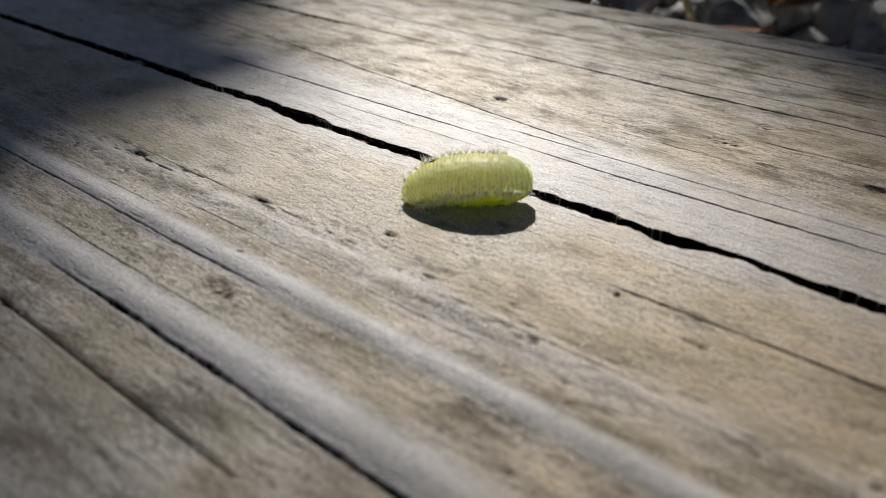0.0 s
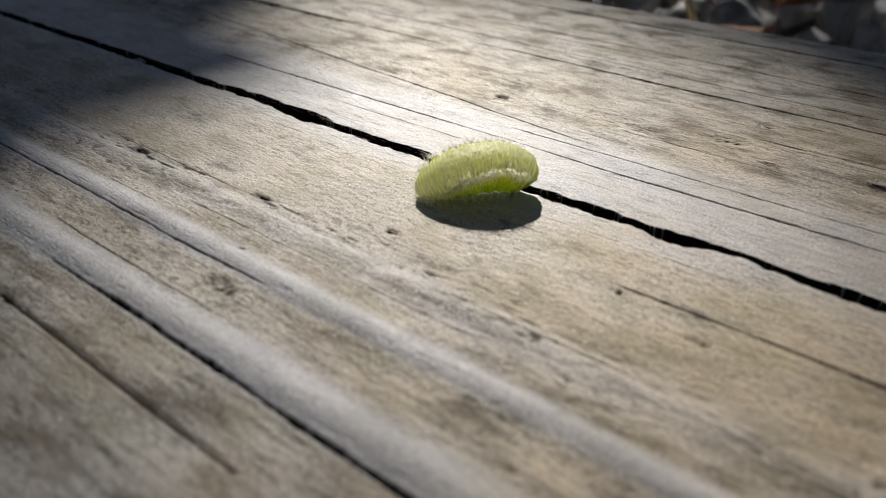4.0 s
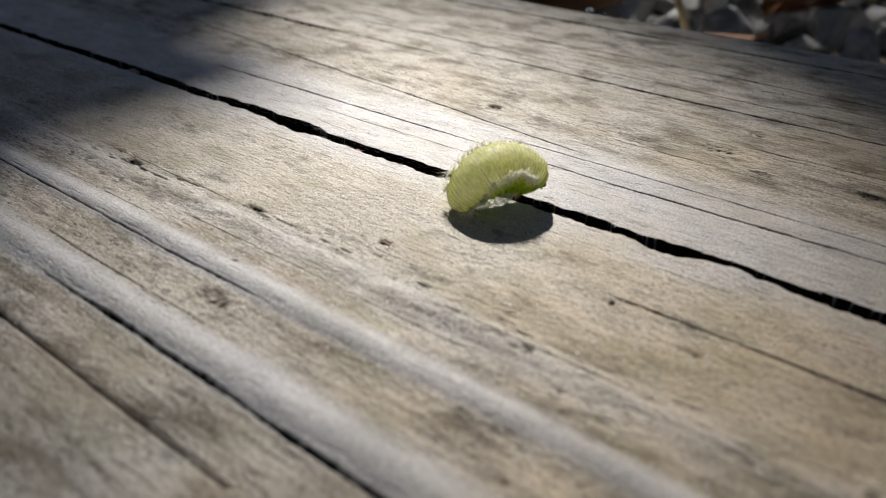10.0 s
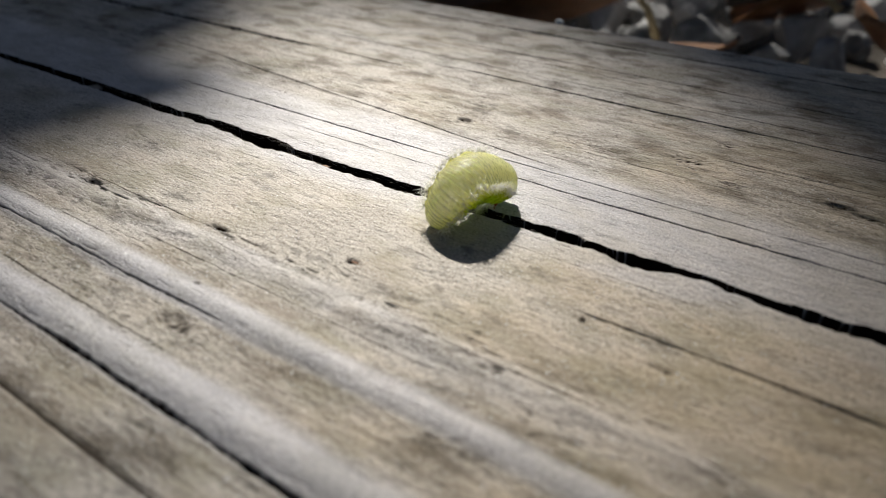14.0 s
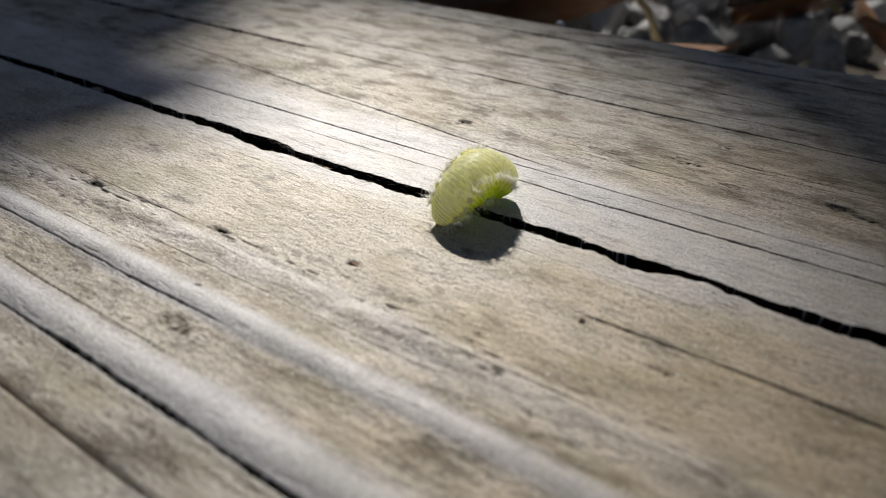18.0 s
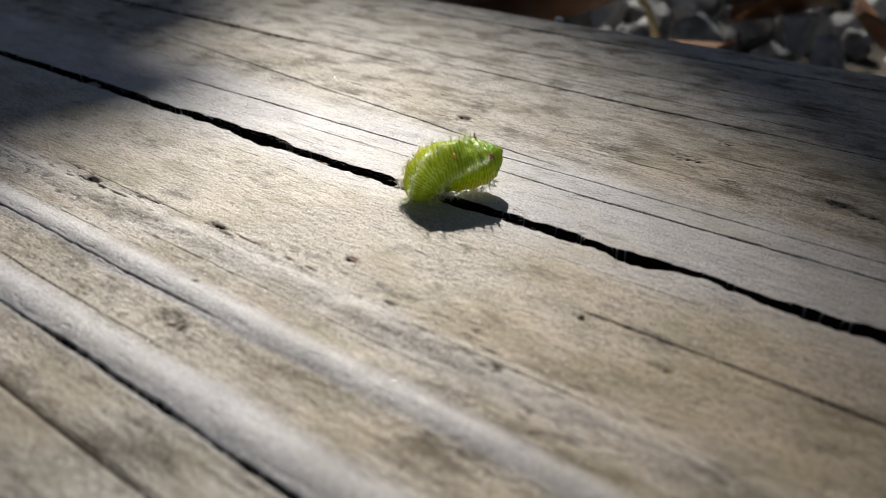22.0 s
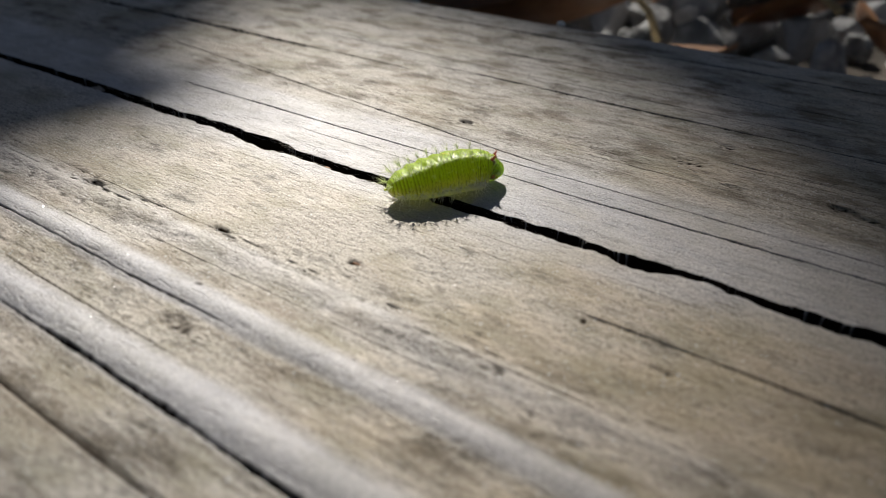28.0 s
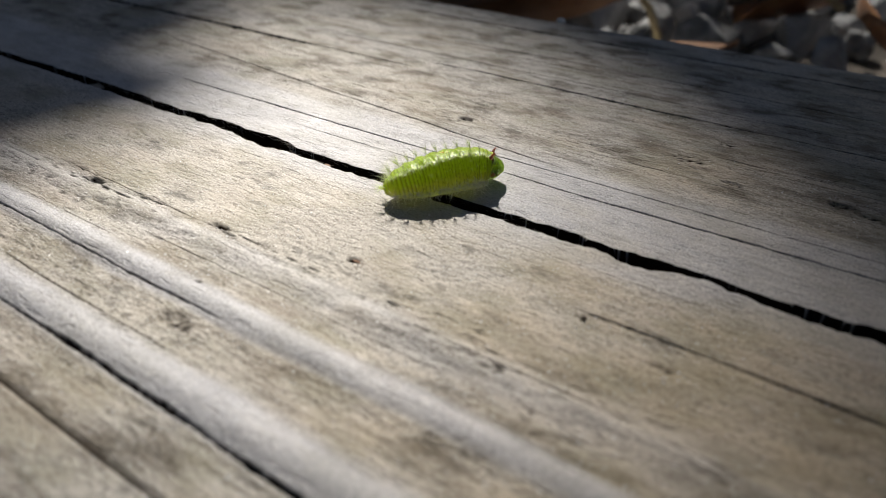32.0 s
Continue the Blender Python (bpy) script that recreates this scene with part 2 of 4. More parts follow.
def skin_material(name, stops, blotch, thin):
    """Soft granular skin coloured from the back (0) to the belly (1); thin: how much light comes through."""
    m, n, l, p = material(name)
    at = n.new("ShaderNodeAttribute")
    at.attribute_name = "place"
    here = at.outputs["Vector"]

    def scaled(k, along=1.0):
        mp = n.new("ShaderNodeMapping")
        mp.inputs["Scale"].default_value = (k * along, k, k)
        l.new(here, mp.inputs["Vector"])
        return mp.outputs["Vector"]
    sep = n.new("ShaderNodeSeparateXYZ")
    l.new(here, sep.inputs[0])
    mott = noise_tex(n, l, scaled(900), 1.0, 3.0)
    turn = maths(n, l, "DIVIDE", maths(n, l, "ABSOLUTE", maths(n, l, "ARCTAN2", sep.outputs["Y"], sep.outputs["Z"])), math.pi)
    turn = maths(n, l, "ADD", turn, maths(n, l, "MULTIPLY", maths(n, l, "SUBTRACT", mott, 0.5), 0.11))
    col = ramp(n, l, turn, stops)
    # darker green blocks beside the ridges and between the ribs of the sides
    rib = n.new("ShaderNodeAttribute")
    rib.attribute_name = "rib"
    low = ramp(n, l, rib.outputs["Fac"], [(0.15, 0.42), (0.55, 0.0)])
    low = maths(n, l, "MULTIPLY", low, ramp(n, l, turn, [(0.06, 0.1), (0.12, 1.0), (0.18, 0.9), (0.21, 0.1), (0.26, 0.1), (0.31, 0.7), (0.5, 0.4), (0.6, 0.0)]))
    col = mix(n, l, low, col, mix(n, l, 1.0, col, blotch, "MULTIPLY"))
    fine = noise_tex(n, l, scaled(1700), 1.0, 3.0)
    col = mix(n, l, maths(n, l, "MULTIPLY", ramp(n, l, fine, [(0.35, 0.5), (0.6, 0.0)]), ramp(n, l, turn, [(0.55, 1.0), (0.68, 0.2)])), col, mix(n, l, 1.0, col, (0.72, 0.76, 0.5), "MULTIPLY"))
    col = mix(n, l, ramp(n, l, fine, [(0.58, 0.0), (0.72, 0.35)]), col, (0.86, 0.88, 0.62))
    spots = n.new("ShaderNodeTexVoronoi")
    spots.inputs["Scale"].default_value = 1.0
    l.new(scaled(620), spots.inputs["Vector"])
    speck = maths(n, l, "MULTIPLY", ramp(n, l, spots.outputs["Distance"], [(0.045, 1.0), (0.07, 0.0)]), ramp(n, l, turn, [(0.70, 0.0), (0.76, 1.0)]))
    col = mix(n, l, speck, col, (0.05, 0.035, 0.02))
    l.new(col, p.inputs["Base Color"])
    p.inputs["Roughness"].default_value = 0.3
    tr, mx = n.new("ShaderNodeBsdfTranslucent"), n.new("ShaderNodeMixShader")
    l.new(mix(n, l, 0.55, col, ramp(n, l, turn, [(0.45, (0.92, 1.0, 0.10)), (0.72, (1.0, 0.99, 0.76))])), tr.inputs["Color"])
    l.new(ramp(n, l, turn, [(0.2, thin[0] * .8), (0.34, thin[0]), (0.55, thin[0]), (0.75, thin[1])]), mx.inputs["Fac"])
    l.new(p.outputs[0], mx.inputs[1]), l.new(tr.outputs[0], mx.inputs[2])
    # each ring thins out towards its ends, where the next one takes over
    cover = n.new("ShaderNodeAttribute")
    cover.attribute_name = "cover"
    clear, blend = n.new("ShaderNodeBsdfTransparent"), n.new("ShaderNodeMixShader")
    l.new(cover.outputs["Fac"], blend.inputs["Fac"])
    l.new(clear.outputs[0], blend.inputs[1]), l.new(mx.outputs[0], blend.inputs[2])
    l.new(blend.outputs[0], n["Material Output"].inputs["Surface"])
    b = bump(n, l, noise_tex(n, l, scaled(5200), 1.0, 2.0), 0.5, 0.00006, p)
    bump(n, l, fine, 0.7, 0.0002, p, b)
    return m


def plain(name, lo, hi, scale, rough=0.6, strength=0.4, distance=0.0004, sss=0.0, along=(1, 1, 1)):
    """A mottled surface between two colours; scale in features a metre."""
    m, n, l, p = material(name)
    v = coords(n, l, tuple(scale * a for a in along))
    a = noise_tex(n, l, v, 1.0, 5.0, 0.6)
    info = n.new("ShaderNodeObjectInfo")
    f = maths(n, l, "ADD", a, maths(n, l, "MULTIPLY", maths(n, l, "SUBTRACT", info.outputs["Random"], 0.5), 0.5))
    l.new(ramp(n, l, f, [(0.2, lo), (0.8, hi)]), p.inputs["Base Color"])
    p.inputs["Roughness"].default_value = rough
    p.inputs["Subsurface Weight"].default_value, p.inputs["Subsurface Scale"].default_value = sss, 0.0006
    bump(n, l, a, strength, distance, p)
    return m


def leaf_material(name, lo, hi, through_col, thin=0.15):
    m, n, l, p = material(name)
    a = noise_tex(n, l, coords(n, l, (60, 60, 60)), 1.0, 5.0, 0.6)
    col = ramp(n, l, a, [(0.25, lo), (0.75, hi)])
    l.new(col, p.inputs["Base Color"])
    p.inputs["Roughness"].default_value = 0.5
    bump(n, l, a, 0.4, 0.0006, p)
    tr, mx = n.new("ShaderNodeBsdfTranslucent"), n.new("ShaderNodeMixShader")
    tr.inputs["Color"].default_value = (*through_col, 1)
    mx.inputs["Fac"].default_value = thin
    l.new(p.outputs[0], mx.inputs[1]), l.new(tr.outputs[0], mx.inputs[2])
    l.new(mx.outputs[0], n["Material Output"].inputs["Surface"])
    return m


def hair_material(name, col, tip=None):
    m, n, l, p = material(name)
    v = noise_tex(n, l, coords(n, l, (900, 900, 900)), 1.0, 2.0)
    c = mix(n, l, v, col, tuple(min(1.0, c * 1.12) for c in col))
    if tip:
        reach = n.new("ShaderNodeAttribute")
        reach.attribute_name = "reach"
        c = mix(n, l, ramp(n, l, reach.outputs["Fac"], [(0.5, 0.0), (0.95, 1.0)]), c, tip)
    l.new(c, p.inputs["Base Color"])
    p.inputs["Roughness"].default_value = 0.3
    tr, mx = n.new("ShaderNodeBsdfTranslucent"), n.new("ShaderNodeMixShader")
    l.new(c, tr.inputs["Color"])
    mx.inputs["Fac"].default_value = 0.75
    l.new(p.outputs[0], mx.inputs[1]), l.new(tr.outputs[0], mx.inputs[2])
    l.new(mx.outputs[0], n["Material Output"].inputs["Surface"])
    return m


WOOD = weathered_wood()
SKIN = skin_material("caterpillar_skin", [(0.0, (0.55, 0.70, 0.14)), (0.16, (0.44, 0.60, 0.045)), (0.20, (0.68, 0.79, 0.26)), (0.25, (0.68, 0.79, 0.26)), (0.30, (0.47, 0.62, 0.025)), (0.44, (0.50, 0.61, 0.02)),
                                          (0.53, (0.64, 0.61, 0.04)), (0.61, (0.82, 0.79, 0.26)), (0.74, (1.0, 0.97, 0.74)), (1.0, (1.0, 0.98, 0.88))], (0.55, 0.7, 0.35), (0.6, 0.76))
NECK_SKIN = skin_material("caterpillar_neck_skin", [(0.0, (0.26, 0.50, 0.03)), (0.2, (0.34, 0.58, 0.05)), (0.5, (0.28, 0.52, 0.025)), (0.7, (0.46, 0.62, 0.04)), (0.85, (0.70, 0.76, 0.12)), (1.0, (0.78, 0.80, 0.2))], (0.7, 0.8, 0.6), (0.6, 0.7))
GUT = plain("gut_olive", (0.42, 0.42, 0.10), (0.60, 0.58, 0.22), 800, 0.6, 0.3, 0.0002)
BAND = plain("neck_band_brown", (0.035, 0.03, 0.008), (0.20, 0.14, 0.02), 1400, 0.4, 0.4, 0.0001, 0.1)
SPINE = hair_material("spine_hair", (0.98, 0.97, 0.90))
BACK_SPINE = hair_material("back_spine_hair", (0.80, 0.86, 0.55), (0.30, 0.29, 0.24))
HORN = plain("horn_red", (0.20, 0.04, 0.018), (0.55, 0.15, 0.04), 900, 0.4, 0.3, 0.00008, 0.2)
MOUTH = plain("mouth_brown", (0.06, 0.02, 0.01), (0.28, 0.10, 0.03), 1500, 0.4, 0.3, 0.00008)
COLLAR = plain("collar_green", (0.10, 0.20, 0.012), (0.26, 0.40, 0.03), 900, 0.4, 0.3, 0.0001, 0.4)
ORANGE = plain("orange_patch", (0.74, 0.46, 0.05), (0.85, 0.62, 0.12), 1200, 0.4, 0.2, 0.0001, 0.5)
STONE = plain("pale_stone", (0.12, 0.12, 0.122), (0.60, 0.60, 0.60), 130, 0.75, 0.9, 0.0025)
SOIL = plain("dark_soil", (0.018, 0.014, 0.010), (0.075, 0.058, 0.042), 45, 0.9, 0.9, 0.006)
DEAD_LEAF = leaf_material("dead_leaf", (0.10, 0.045, 0.02), (0.34, 0.17, 0.075), (0.30, 0.12, 0.04))
STRAW = plain("dry_straw", (0.28, 0.20, 0.10), (0.50, 0.40, 0.22), 120, 0.6, 0.3, 0.0003, 0.0, (1, 6, 6))
BARK = plain("twig_bark", (0.05, 0.035, 0.025), (0.16, 0.12, 0.09), 200, 0.8, 0.7, 0.0008)
GREEN_LEAF = leaf_material("green_leaf", (0.035, 0.075, 0.02), (0.06, 0.12, 0.03), (0.18, 0.34, 0.06), 0.3)
QUARTZ = plain("quartz_grain", (0.75, 0.75, 0.74), (0.9, 0.9, 0.9), 3000, 0.14, 0.1, 0.00002)
FIBRE = plain("wood_fibre", (0.20, 0.17, 0.14), (0.48, 0.44, 0.38), 600, 0.7, 0.5, 0.0001, 0.0, (0.3, 2, 2))
FRESH_WOOD = plain("fresh_split_wood", (0.09, 0.04, 0.02), (0.24, 0.11, 0.05), 500, 0.7, 0.5, 0.0002, 0.0, (0.3, 2, 2))


# ---- mesh helpers ----
def mesh_of(name, verts, faces, mat, smooth=True):
    me = bpy.data.meshes.new(name)
    me.from_pydata([tuple(map(float, v)) for v in verts], [], faces)
    me.materials.append(mat)
    if smooth:
        me.polygons.foreach_set("use_smooth", [True] * len(me.polygons))
    me.update()
    return me


def part(name, me, parent, m=None, label=""):
    ob = new(name, me)
    ob.parent = parent
    if m is not None:
        ob.matrix_basis = m
    return tagged(ob, label=label)


def tube(points, radii, sides=8):
    """Verts and faces of a tapered, closed tube along points."""
    verts, faces = [], []
    k = len(points)
    for i, c in enumerate(points):
        c = Vector(c)
        d = (Vector(points[min(i + 1, k - 1)]) - Vector(points[max(i - 1, 0)])).normalized()
        a = d.cross(Vector((0.31, 0.17, 0.93))).normalized()
        b = d.cross(a)
        for j in range(sides):
            w = 2 * math.pi * j / sides
            verts.append(c + (a * math.cos(w) + b * math.sin(w)) * radii[i])
    for i in range(k - 1):
        for j in range(sides):
            q = (j + 1) % sides
            faces.append((i * sides + j, i * sides + q, (i + 1) * sides + q, (i + 1) * sides + j))
    faces.append(tuple(range(sides - 1, -1, -1)))
    faces.append(tuple((k - 1) * sides + j for j in range(sides)))
    return verts, faces


def join(pieces):
    verts, faces = [], []
    for v, f in pieces:
        o = len(verts)
        verts += list(v)
        faces += [tuple(i + o for i in q) for q in f]
    return verts, faces


LATTICE = np.random.RandomState(5).rand(256, 256)


def vnoise(x, y, seed=0):
    """Smooth value noise in 0..1 on arrays."""
    x, y = np.broadcast_arrays(np.asarray(x, float) + seed * 17.31, np.asarray(y, float) + seed * 9.77)
    i, j = np.floor(x).astype(int), np.floor(y).astype(int)
    u, v = x - i, y - j
    u, v = u * u * (3 - 2 * u), v * v * (3 - 2 * v)
    g = lambda a, b: LATTICE[a % 256, b % 256]
    return (g(i, j) * (1 - u) + g(i + 1, j) * u) * (1 - v) + (g(i, j + 1) * (1 - u) + g(i + 1, j + 1) * u) * v


def fbm(x, y, seed=0, octaves=4):
    total, amp = 0.0, 0.5
    for k in range(octaves):
        total = total + amp * (vnoise(x * 2 ** k, y * 2 ** k, seed + k) - 0.5)
        amp *= 0.5
    return total


# ---- ground ----
def build_ground():
    s = 40.0
    ring = [0.0, 0.15, 0.4, 1.0, 4.0, s]
    axis = np.array([-r for r in ring[::-1]] + ring[1:])
    verts = [(x, y + 0.25, -0.052 + (0.0 if abs(x) > 3 else 0.006 * float(fbm(x * 8, y * 8, 3)))) for y in axis for x in axis]
    k = len(axis)
    faces = [(r * k + c, r * k + c + 1, (r + 1) * k + c + 1, (r + 1) * k + c) for r in range(k - 1) for c in range(k - 1)]
    tagged(new("ground", mesh_of("ground", verts, faces, SOIL)), "dark damp soil under gravel and litter", "ground", kind="structure")


build_ground()

# ---- wooden board ----
EDGE_Y, NEAR_Y, THICK = 84.5, -99.5, 38.0
# the long split, in millimetres: place along the board, far lip, near lip
SPLIT = ((-400, 0, -1.6), (-104, -.2, -1.7), (-73, .3, -1.7), (-52, -.3, -1.8), (-39, .4, -1.6), (-30, .5, -2.6), (-25, -.3, -1.9), (-7, -.1, -1.9),
         (9, .25, -1.35), (16, .45, -1.4), (22, .1, -1.2), (25, .6, -1.9), (29, .6, -.6), (32, .6, -.2), (36, .5, -.8), (40, .5, -1.4), (48, .9, -.9), (400, .9, -1))


def split_lips(x):
    a = np.array(SPLIT)
    hi, lo = np.interp(x, a[:, 0], a[:, 1]), np.interp(x, a[:, 0], a[:, 2])
    rag = fbm(x / 2.2, 0 * x, 21, 4)
    rag2 = fbm(x / 1.7, 0 * x + 40, 33, 4)
    return hi + 0.85 * rag + .35 * fbm(x / .9, 0 * x, 91, 3), lo + 1.1 * rag2 + .45 * fbm(x / .8, 0 * x, 95, 3)


# checks along the grain: y, half width, depth, from x, to x, wander, tilt
CHECKS = ((9.3, .17, 1.2, -64, 120, .9), (13.3, .13, .9, -6, 60, .9), (25.5, .15, .7, -90, 10, .6, -.106), (46.8, .12, .5, -64, 40, 1.0), (53.5, .12, .4, -20, 80, 1.2), (5.8, .07, .4, -35, -3, .6), (38.0, .75, 2.5, -200, -58, .8), (38.2, .3, 1.2, -66, -34, .8),
          (42.2, .26, 1.1, -34, 120, 1.6), (72.3, .5, 1.6, -60, 160, 1.2), (57.0, .2, .5, -40, 80, 1.5), (-32.9, .10, .45, -60, 0, .5), (-42.9, .26, 1.7, -24, 40, .6),
          (-48.7, .16, .6, -30, 20, .5), (-11.9, .17, .7, 22, 60, .8), (-23.0, .13, .6, 14, 36, .5), (-21.4, .06, .4, -50, -15, .7), (-5.0, .05, .2, 2, 40, .8),
          (22.0, .07, .4, 2, 34, .8), (30.5, .12, .4, 20, 60, 1.0), (-26.6, .06, .4, -25, 20, .5), (-38.2, .08, .4, -35, 0, .5), (-29.2, .06, .4, -46, -20, .5))
# raised harder bands: y, half width, height
RIDGES = ((-41.0, 1.9, 1.0), (-31.5, 1.6, .85), (-24.2, 1.4, .4), (-46.5, 1.6, .2), (5, 6.0, .2), (12, 4.0, .15), (50, 6, .25), (66, 5, .25), (-53, 2.5, .3), (-60, 2, .3))
# pits and dents: x, y, half length, half width, depth
PITS = ((20.9, 27.6, 3.0, 1.5, .24), (23.0, 25.6, 2.2, .5, .26), (28.1, 23.4, 1.8, .5, .24), (40.8, 24.9, 1.8, .6, .34), (44.0, 23.8, 1.8, .6, .34), (-11.8, 22.4, 1.5, .7, .5), (-12.7, 29.5, 3.2, 1.8, .18),
        (-39.2, -22.6, 1.3, .6, .6), (-16.5, -21.1, 1.4, .35, .5), (.5, -17.7, .9, .5, .5), (24.6, -13.1, .3, .35, .6), (-9.3, -30.0, .5, .25, .6), (-6, -35.2, 2.5, 1.0, .25),
        (33.3, -15.4, 1.3, .5, .3), (23.9, 35.7, 2, .9, .25))


def board_height(x, y, whole=True, pits=True):
    z = 0.30 * fbm(x / 60, y / 9, 1, 3) + 0.14 * fbm(x / 14, y / 1.6, 7, 3) + 0.10 * fbm(x / 1.3, y / .75, 11, 4)
    for c, w, h in RIDGES:
        yy = y - c - 1.6 * fbm(x / 45, 0 * x + c, 14, 2)
        z = z + h * np.exp(-(yy / w) ** 2)
    if not whole:
        return z
    for i, (c, w, d, x0, x1, wander, *tilt) in enumerate(CHECKS):
        yy = y - c - (tilt[0] * (x - x0) if tilt else 0) - wander * fbm(x / 22, 0 * x + 3 * i, 40 + i, 5) - .12 * fbm(x / 1.3, 0 * x + i, 240 + i, 2)
        soft = np.clip((x - x0) / 8, 0, 1) * np.clip((x1 - x) / 8, 0, 1)
        gap = w * (0.1 + 1.1 * vnoise(x / 5, 0 * x, 60 + i) + 0.9 * vnoise(x / 1.1, 0 * x, 160 + i)) * np.sqrt(soft) + 1e-6
        z = z - d * soft * np.clip(2.3 - 2.2 * np.abs(yy) / (0.72 * gap), 0, 1)
    if not pits:
        return z
    # torn, pitted soft wood between the ridges
    torn = np.exp(-((y + 24) / 5.5) ** 2) + .8 * np.exp(-((y + 36.5) / 2.2) ** 2) + .5 * np.exp(-((y - 24) / 8) ** 2) + .35 * np.exp(-((y + 8) / 9) ** 2)
    torn = torn * np.clip(fbm(x / 16, y / 5, 330, 3) * 4 + .55, 0, 1)
    z = z - .26 * torn * np.clip((vnoise(x / 1.5, y / .55, 301) - .66) * 7, 0, 1)
    for px, py, a, b, d in PITS:
        r = ((x - px) / a) ** 2 + ((y - py) / b) ** 2
        z = z - d * np.exp(-r ** 2) * (0.6 + 0.8 * vnoise(x / .5, y / .4, 80)) + 0.25 * d * np.exp(-(r - 1.8) ** 2 * 2)
    return z


def build_board():
    step = lambda a, b, d: np.arange(a, b, d)
    xs = np.r_[-900, -500, -300, -220, step(-180, -110, 1.4), step(-110, -50, .8), step(-50, 56, .45), step(56, 80, 1.5), 90, 110, 150, 220, 300, 500, 900]
    ys = np.r_[NEAR_Y, NEAR_Y + .8, NEAR_Y + 3, step(-94, -64, 2), step(-64, -5, .28), step(-5, 4, .09), step(4, 46, .28), step(46, 80, .4), step(80, 84.6, .3)]
    ys = np.unique(np.r_[ys, *[step(c - w * 2 - wander * .45, c + w * 2 + wander * .45, .07) for c, w, d, x0, x1, wander, *tilt in CHECKS if c > -46], step(14, 25.5, .12)].round(3))
    X, Y = np.meshgrid(xs, ys)
    hi, lo = split_lips(X)
    mid = (hi + lo) / 2
    Y = np.where(np.abs(Y) < 8, Y + (mid + .75) * np.clip(1 - np.abs(Y + .75) / 7, 0, 1), Y)
    Z = board_height(X, Y)
    checked = board_height(X, Y, True, False)
    # crack holds where shade gets painted: checks, then pits, then the split
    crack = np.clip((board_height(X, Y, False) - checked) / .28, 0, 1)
    # painted shade and dark bits in the deeper pits
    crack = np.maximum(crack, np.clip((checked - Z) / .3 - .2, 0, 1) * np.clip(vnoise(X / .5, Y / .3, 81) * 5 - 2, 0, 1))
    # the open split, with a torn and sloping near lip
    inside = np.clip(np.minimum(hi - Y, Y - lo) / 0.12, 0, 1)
    # the painted shade starts just outside the lips
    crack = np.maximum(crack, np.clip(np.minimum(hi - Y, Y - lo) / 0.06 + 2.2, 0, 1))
    Z = Z * (1 - inside) - inside * (15.0 + 2 * fbm(X / 3, Y, 50, 2))
    lip = np.exp(-np.abs(np.minimum(np.abs(Y - hi), np.abs(Y - lo))) / .5) * (1 - inside)
    Z = Z - 0.07 * lip
    # rounded long edges
    edge = np.clip((Y - (EDGE_Y - 4)) / 4, 0, 1)
    Z = Z - 4 * (1 - np.sqrt(np.clip(1 - edge ** 2, 0, 1)))
    edge = np.clip((NEAR_Y + 4 - Y) / 4, 0, 1)
    Z = Z - 4 * (1 - np.sqrt(np.clip(1 - edge ** 2, 0, 1)))
    Y = Y + np.clip((Y - 78) / 6, 0, 1) * 1.0 * fbm(X / 30, 0 * X, 70, 3)
    rows, cols = X.shape
    verts = np.stack([X, Y, Z], -1).reshape(-1, 3) * MM
    a = (np.arange(rows - 1)[:, None] * cols + np.arange(cols - 1)[None, :]).ravel()
    faces = np.stack([a, a + 1, a + cols + 1, a + cols], -1)
    border = np.r_[np.arange(cols), np.arange(1, rows) * cols + cols - 1, (rows - 1) * cols + np.arange(cols - 2, -1, -1), np.arange(rows - 2, 0, -1) * cols]
    low = verts[border].copy()
    low[:, 2] = -THICK * MM
    n0, nb = len(verts), len(border)
    i = np.arange(nb)
    skirt = np.stack([border[(i + 1) % nb], border, n0 + i, n0 + (i + 1) % nb], -1)
    verts = np.r_[verts, low]
    faces = [tuple(f) for f in np.r_[faces, skirt].tolist()] + [tuple(range(n0 + nb - 1, n0 - 1, -1))]
    me = mesh_of("wooden_board", verts, faces, WOOD)
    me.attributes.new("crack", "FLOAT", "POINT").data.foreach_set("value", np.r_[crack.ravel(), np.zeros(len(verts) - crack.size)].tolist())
    tagged(new("wooden_board", me), "weathered grey-tan wooden board with a long split and raised grain", "board")


build_board()

# ---- caterpillar ----
RINGS = 40
BODY_LEN = 15.6
HALF_W, HALF_H = 3.0, 2.7
RIDGE, FLANK = 0.72, 2.0
GIRTH = ((0, .05), (.012, .24), (.03, .38), (.05, .47), (.08, .57), (.15, .72), (.22, .82), (.35, .94), (.5, 1), (.62, 1), (.74, .97), (.82, .92), (.86, .84), (.875, .70), (.93, .60), (.965, .46), (.985, .30), (1, .05))


def body_profile(u):
    a = np.array(GIRTH)
    return float(np.interp(u, a[:, 0], a[:, 1]))


def section(w, bulge):
    """A point of the body's cross section at the angle w from the back, for a girth of one."""
    g = lambda c, s: math.exp(-((abs(w) - c) / s) ** 2)
    r = 1 + bulge * (0.07 * g(RIDGE, 0.2) + 0.09 * g(FLANK, 0.2)) - 0.05 * g(0, 0.35) - 0.04 * bulge * g(1.2, .25) - .02 * g(math.pi, .7)
    return HALF_W * r * math.sin(w), HALF_H * r * math.cos(w)


